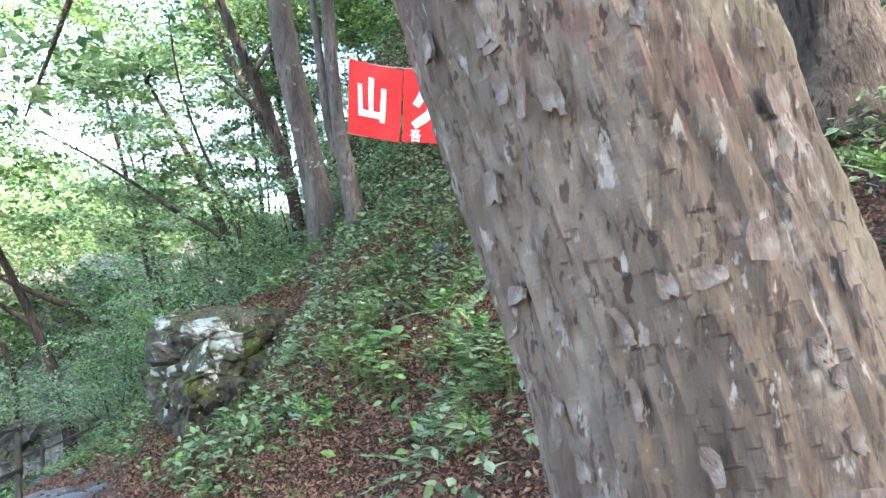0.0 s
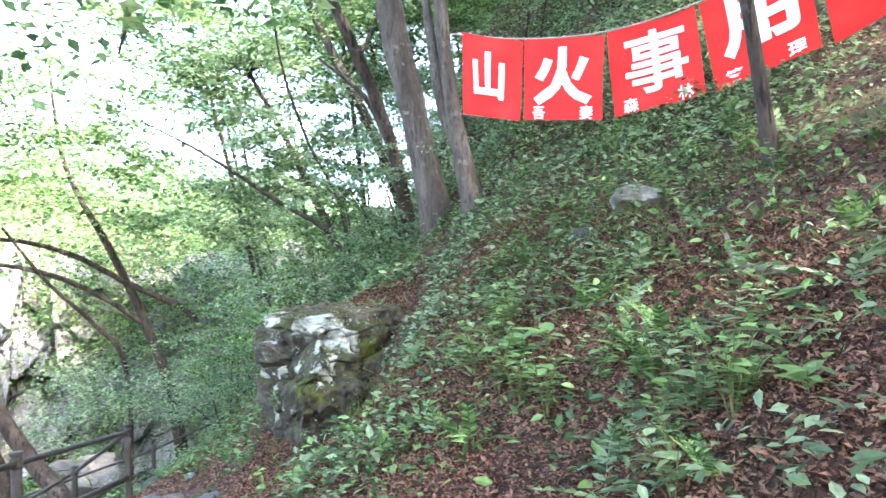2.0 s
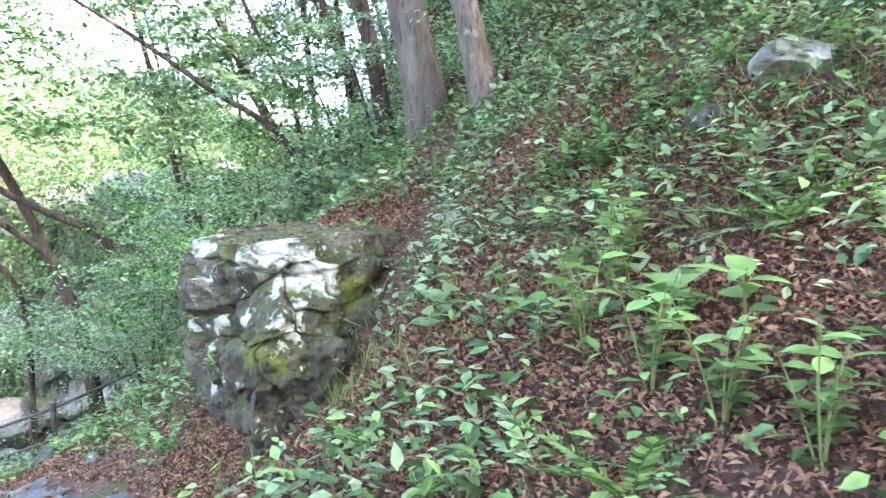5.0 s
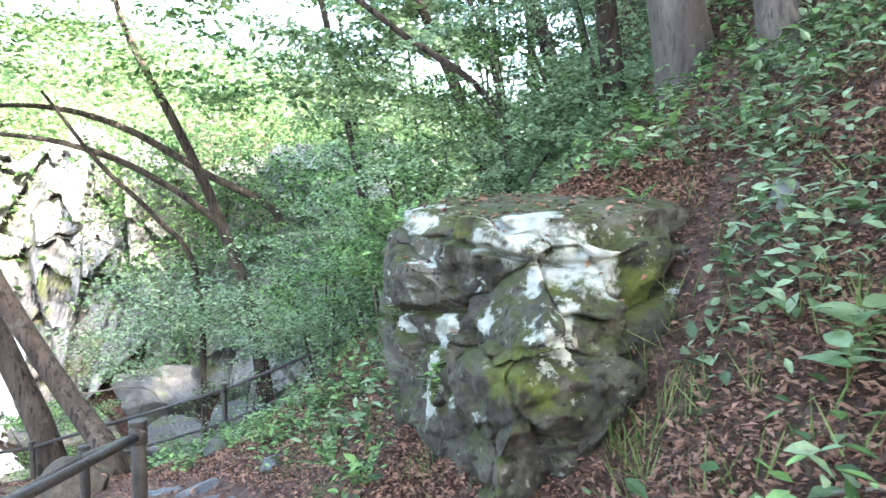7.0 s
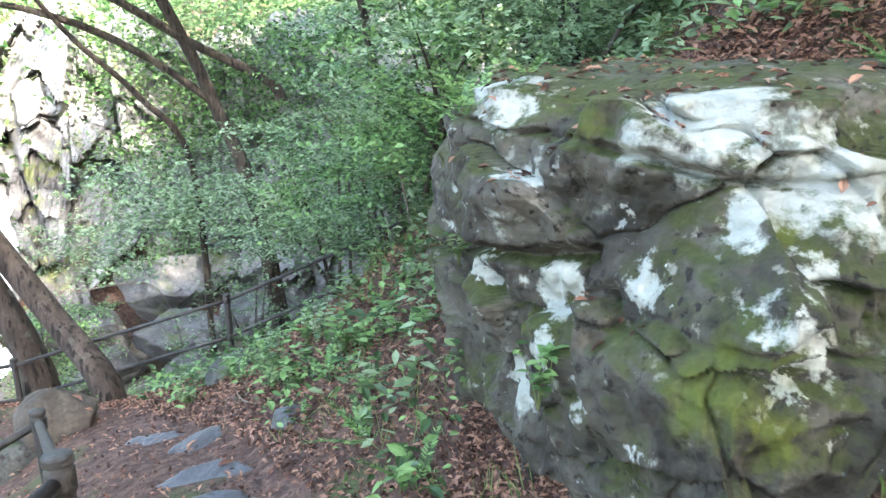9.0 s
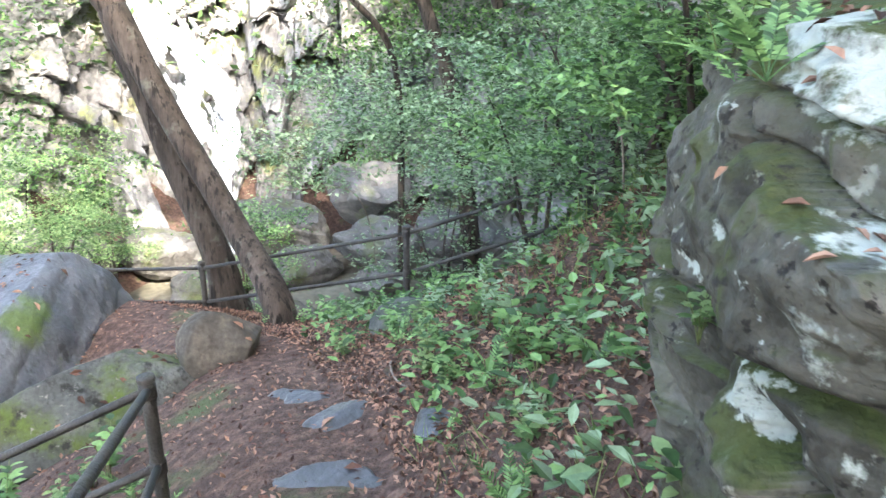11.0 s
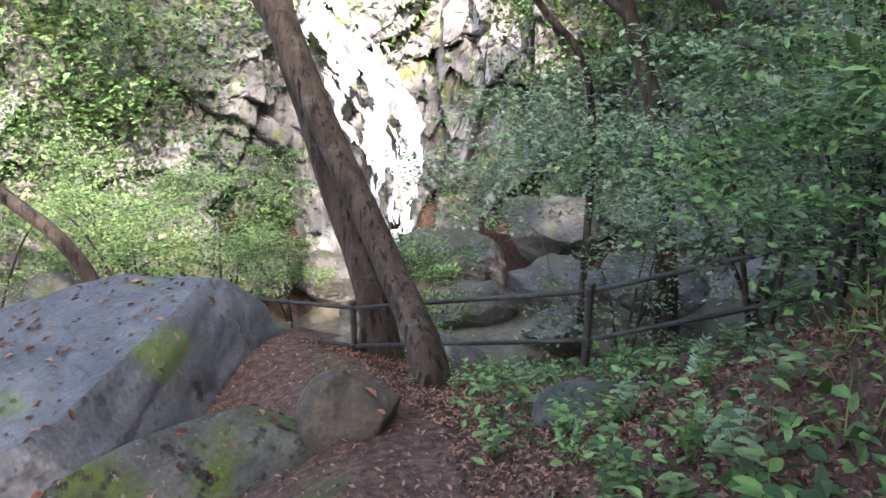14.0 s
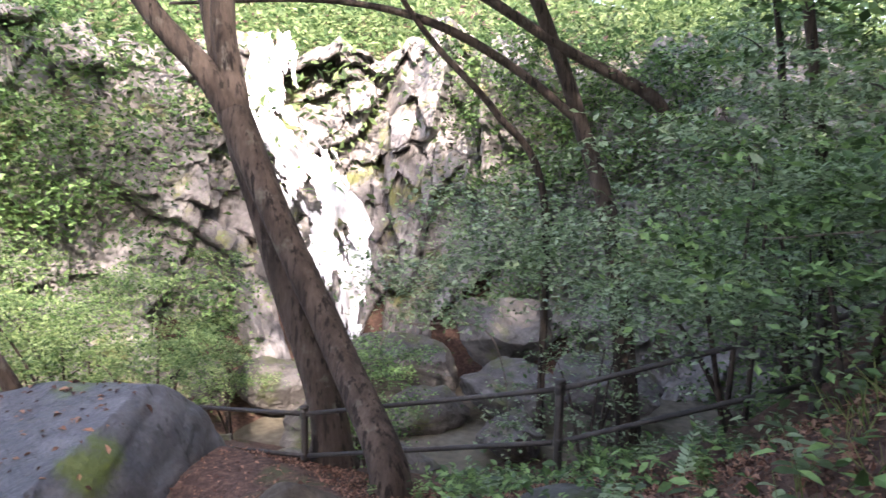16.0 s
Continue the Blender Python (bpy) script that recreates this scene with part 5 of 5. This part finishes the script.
# added trees uphill and beside the way, mostly unseen, to shade it
SHADE_TREES = [(3.2, 1.8, 12, 3.2), (3.0, -5.5, 11, 3.0), (4.5, -3, 10, 3.0), (6.5, 1.5, 12, 3.4), (8, -4, 13, 3.4), (9.5, 3, 15, 3.6), (11.5, -2, 16, 3.8), (4, -8, 10, 3.2), (9, -9, 14, 3.6), (13, -7, 18, 4), (13, 4, 18, 4), (11, 9, 17, 3.6), (15, 0, 20, 4), (17, -6, 21, 4.2), (16, 8, 21, 4.2), (9, 13, 16, 3.4), (14, -13, 18, 4)]
for k, (x, y, top, rad) in enumerate(SHADE_TREES):
    canopy_tree(x, y, top, rad, 4300, LEAF_BRIGHT if k % 2 else LEAF, 500 + k, 0.17, 0.3, bare=0.55)
# over the gorge side and behind
for k, (x, y, top, rad) in enumerate([(-5.5, -2, 8.0, 2.8), (-9.5, 3.5, 6.5, 2.6), (-4.8, 3.5, 7.5, 2.0), (0.5, -6, 8.5, 2.6)]):
    canopy_tree(x, y, top, rad, 3500, LEAF_BRIGHT, 540 + k, 0.14, 0.18, bare=0.5)
# slender trees along the gorge edge, leafy overhead
for k, (x, y, top, rad) in enumerate([(-5.2, 15.2, 9.5, 2.2), (-6.8, 20.5, 10, 2.6), (-3.4, 16.5, 10, 2.3), (-1.8, 19, 11, 2.4)]):
    canopy_tree(x, y, top, rad, 6500, LEAF_BRIGHT, 560 + k, 0.06, 0.14, "slender leafy tree on the edge of the gorge", bare=0.62)
# the wood on the slope ahead
for k, (x, y, top, rad) in enumerate([(-1, 21, 12, 2.8), (-2.9, 18.6, 10, 2.4), (-4.4, 22, 11, 2.8), (-3.0, 13.6, 6.5, 2.0), (-5.4, 19.5, 9, 2.6), (0.6, 18.4, 11, 2.4), (2.2, 20.5, 13, 2.8), (-2, 25, 13, 3), (2.5, 17, 11, 2.6), (-7.5, 22, 9, 2.6), (1, 25, 14, 3), (5, 22, 14, 3), (4.2, 13.2, 11, 2.6), (6.8, 16.5, 13, 2.8), (0.4, 15.6, 9.5, 2.2), (7, 11, 13, 2.8)]):
    canopy_tree(x, y, top, rad, 10000, (LEAF_BLUE, LEAF, LEAF_BRIGHT)[k % 3], 700 + k, 0.05 + 0.04 * (k % 2), 0.15, "slender forest tree on the wooded slope", bare=0.2)


def far_woods():
    rs = np.random.RandomState(77)
    ps, sz = [], []
    for k in range(900):
        a, d = rs.rand(), rs.rand()
        x, y = -62 + 75 * a, -6 + 75 * d
        if k > 560:
            x, y = -30 + 32 * a, -2 + 38 * d
        f, _ = along(np.array([x]), np.array([y]), FOOT)
        if f[0] > -1.6 or (k > 560 and f[0] < -9) or math.hypot(x, y) > 75:
            continue
        z, r = gz(x, y), 0.9 + 1.4 * rs.rand()
        n = 420 if f[0] > -12 else 260
        lift = 0.5 + 2.6 * rs.rand()
        ps.append(np.array([x, y, z + lift]) + rs.randn(n, 3) * np.array([r, r, 0.6 * r]))
        sz.append(np.full(n, 0.26 if f[0] > -12 else 0.42) * (0.6 + 0.8 * rs.rand(n)))
    return leaves("far_woods", LEAF_BRIGHT, np.vstack(ps), np.concatenate(sz), tilt=0.5, rs=rs, simple=True)


tagged(new("far_woods", far_woods()), "light green woodland on the far side of the gorge", "woods", kind="stuff")


# ---- undergrowth and litter ----
def scatter(n, x0, x1, y0, y1, keep):
    x, y = x0 + (x1 - x0) * R.rand(n), y0 + (y1 - y0) * R.rand(n)
    s, _ = along(x, y, WAY)
    ok = keep(x, y, s) > R.rand(n)
    return x[ok], y[ok], s[ok]


x, y, s = scatter(330000, -9.5, 4.5, -1, 11.5, lambda x, y, s: np.where(s > 0.35, 1.0, np.where(y > 6.3, 0.1, 0.3)) * (s > -1.6) * np.where(s > 4.5, 0.3, 1.0) * np.exp(-np.maximum(y - 9, 0) * 0.2))
tagged(new("leaf_litter", leaves("leaf_litter", LITTER, np.column_stack([x, y, ground_z(x, y) + 0.008 + 0.02 * R.rand(len(x))]), 0.02 + 0.034 * R.rand(len(x)), tilt=0.5, width=0.5, fold=0.5, simple=True)), "brown fallen leaves covering the forest slope", "leaf litter", kind="stuff")


x, y, s = scatter(170000, -2.6, 2.2, 1.5, 8.2, lambda x, y, s: 1.0 * (s > 0.35) * (s < 3.6) * np.clip(fbm(x, y, 2, 1.4) + 0.75, 0, 1))
tagged(new("leaf_litter", leaves("leaf_litter", LITTER, np.column_stack([x, y, ground_z(x, y) + 0.012 + 0.03 * R.rand(len(x))]), 0.02 + 0.038 * R.rand(len(x)), tilt=0.6, width=0.42, fold=0.6, simple=True)), "curled reddish-brown fallen leaves heaped on the bank", "leaf litter", kind="stuff")


def ground_cover(name, label, mat, n, box, keep, size, height, tilt=0.4, width=0.5):
    x, y, s = scatter(n, *box, keep)
    h = height * R.rand(len(x)) ** 1.3
    ob = new(name, leaves(name, mat, np.column_stack([x + 0.03 * R.randn(len(x)), y + 0.03 * R.randn(len(x)), ground_z(x, y) + 0.02 + h]), size * (0.5 + R.rand(len(x))), tilt=tilt, width=width, simple=height > 1))
    return tagged(ob, label, "undergrowth", kind="stuff")


ground_cover("undergrowth", "low green leafy plants covering the bank", LEAF_BLUE, 42000, (-4, 5.5, -1, 12), lambda x, y, s: (s > 0.6) * np.clip(fbm(x, y, 0, 1.8) * 1.8 + 0.2, 0, 1) * (np.hypot((x - 0.1) / 0.8, (y - 3.4) / 1.6) > 1) * (np.hypot(x + 1.6, y - 6.9) > 1.15), 0.075, 0.22)
ground_cover("undergrowth", "light green low plants on the upper slope", LEAF_BLUE, 110000, (-3.5, 9, 6.2, 17), lambda x, y, s: (s > 1.7) * np.clip(fbm(x, y, 7, 1.1) * 1.5 + 0.4 + 0.22 * (y - 7), 0.05, 1) * (np.hypot(x + 1.8, y - 7.5) > 1.1), 0.07, 0.2)
ground_cover("undergrowth", "bright green low plants beside the path", LEAF, 40000, (-9, 3, 3, 14), lambda x, y, s: ((s > 0.45) | (s < -0.9)) * clump(x, y, 5) * (np.hypot(x + 1.6, y - 6.9) > 1.1) * (np.hypot(x + 8.3, y - 9.0) > 2.4), 0.07, 0.25)
ground_cover("undergrowth", "dense shrub leaves on the far wooded slope", LEAF_BLUE, 80000, (-8, 8, 9.5, 26), lambda x, y, s: (np.abs(s) > 2.0) * ((x > -5) | (y > 15)) * np.clip(clump(x, y, 9) + 0.35, 0, 1), 0.075, 0.9)

# ---- leaves lying on the rocks, grass tufts, twigs ----


def lying(names, n, box, size, label, seed):
    """Fallen leaves dropped onto things from above."""
    rs = np.random.RandomState(seed)
    dg = bpy.context.evaluated_depsgraph_get()
    hits, nrm = [], []
    trees = []
    for ob in scene.objects:
        if ob.type == "MESH" and ob.name.split(".")[0] in names:
            m = ob.matrix_world
            trees.append(BVHTree.FromPolygons([m @ v.co for v in ob.data.vertices], [p.vertices[:] for p in ob.data.polygons]))
    for _ in range(n):
        x, y = box[0] + (box[1] - box[0]) * rs.rand(), box[2] + (box[3] - box[2]) * rs.rand()
        best = None
        for tr in trees:
            p, nn, _, _ = tr.ray_cast(Vector((x, y, 6)), Vector((0, 0, -1)))
            if p is not None and (best is None or p.z > best[0].z):
                best = (p, nn)
        if best and best[1].z > 0.7:
            hits.append(best[0] + best[1] * 0.006)
            nrm.append(best[1])
    ob = new("fallen_leaves", leaves("fallen_leaves", LITTER, np.array(hits), size * (0.6 + 0.8 * rs.rand(len(hits))), normal=np.array(nrm), tilt=0.2, fold=0.5, rs=rs))
    return tagged(ob, label, "fallen leaves", kind="stuff")


bpy.context.view_layer.update()
lying(("slab_rock", "long_rock", "stepping_stone", "round_stone"), 1300, (-11, -3, 6, 11), 0.085, "dry brown leaves scattered on the slab rocks", 5)
lying(("boulder", "ledge"), 420, (-2.6, -0.9, 6.6, 8.2), 0.042, "brown leaves piled on top of the boulder", 6)


def tuft_field(name, label, mat, n, box, keep, length):
    x, y, s = scatter(n, *box, keep)
    k = len(x)
    blades = 9
    X, Y = np.repeat(x, blades) + 0.03 * R.randn(k * blades), np.repeat(y, blades) + 0.03 * R.randn(k * blades)
    pos = np.column_stack([X, Y, ground_z(X, Y) - 0.01])
    head = np.column_stack([0.5 * R.randn(k * blades), 0.5 * R.randn(k * blades), np.ones(k * blades)])
    ob = new(name, leaves(name, mat, pos, length * (0.5 + R.rand(k * blades)), normal=np.column_stack([R.randn(k * blades), R.randn(k * blades), 0.3 * np.ones(k * blades)]), tilt=0.2, width=0.028, fold=0.03, heading=head))
    return tagged(ob, label, "grass", kind="stuff")


tuft_field("grass", "thin yellow-green grass tufts on the bank above the boulder", GRASS, 900, (-4, 3, 5, 11), lambda x, y, s: (s > 1.2) * np.clip(fbm(x, y, 3, 1.2) + 0.5, 0, 1), 0.2)
tuft_field("grass", "grass tufts along the edge of the path", GRASS, 450, (-4.5, 0.5, 2, 8.5), lambda x, y, s: ((s > 0.45) & (s < 1.0)) | ((s < -0.6) & (s > -1.2)), 0.16)
for k in range(46):
    x, y = -5 + 8 * R.rand(), 1.5 + 9 * R.rand()
    s, _ = along(np.array([x]), np.array([y]), WAY)
    if s[0] < 0.4 or math.hypot(x + 1.6, y - 7) < 1.0:
        continue
    a, L = R.rand() * 6.28, 0.25 + 0.6 * R.rand()
    pts = []
    for f in (0, 0.35, 0.7, 1):
        px, py = x + L * f * math.cos(a + 0.3 * f), y + L * f * math.sin(a + 0.3 * f)
        pts.append((px, py, gz(px, py) + 0.015 + 0.03 * R.rand()))
    thing("fallen_twig", "thin dry brown twig lying on the leaf litter", "twig", group="twigs on the slope", data=tube_mesh("fallen_twig", TWIG, tube(pts, [0.009, 0.008, 0.006, 0.003], 12, 6, 0.1, k)))
bough = [(1.9, 3.9), (1.75, 4.4), (1.8, 4.9)]
thing("fallen_branch", "weathered grey fallen branch on the slope", "branch", data=tube_mesh("fallen_branch", TWIG, tube([(x, y, gz(x, y) + 0.05) for x, y in bough], [0.03, 0.026, 0.014], 16, 8, 0.1, 3)))
# bare pale stems in the thicket behind the railing
for k, pts in enumerate([[(-2.9, 10.3, -0.3), (-3.3, 10.5, 0.35), (-3.9, 10.7, 0.42), (-4.6, 10.9, 0.3)], [(-2.6, 9.9, 0.1), (-2.75, 10.0, 0.7), (-2.95, 10.1, 1.2)], [(-3.5, 9.8, -0.1), (-3.57, 9.85, 0.45), (-3.75, 9.9, 0.9)]]):
    pts = [(pts[0][0], pts[0][1], gz(pts[0][0], pts[0][1]) - 0.05)] + pts[1:]
    thing("bare_stem", "pale bare arching stem in the thicket", "twig", data=tube_mesh("bare_stem", TWIG, tube(pts, [0.007] * (len(pts) - 1) + [0.003], 20, 6, 0.1, k)))
arch = thing("dead_branch", "pale dead branch lying over the stream rocks", "branch", data=tube_mesh("dead_branch", TWIG, tube([(-12.9, 15.2, -4.9), (-12.5, 15.7, -2.7), (-12.1, 16.15, -2.55), (-11.3, 16.9, -2.6), (-11.0, 17.2, -3.4), (-10.9, 17.3, -4.8)], [0.02, 0.02, 0.022, 0.018, 0.012, 0.008], 30, 7, 0.2, 2)))
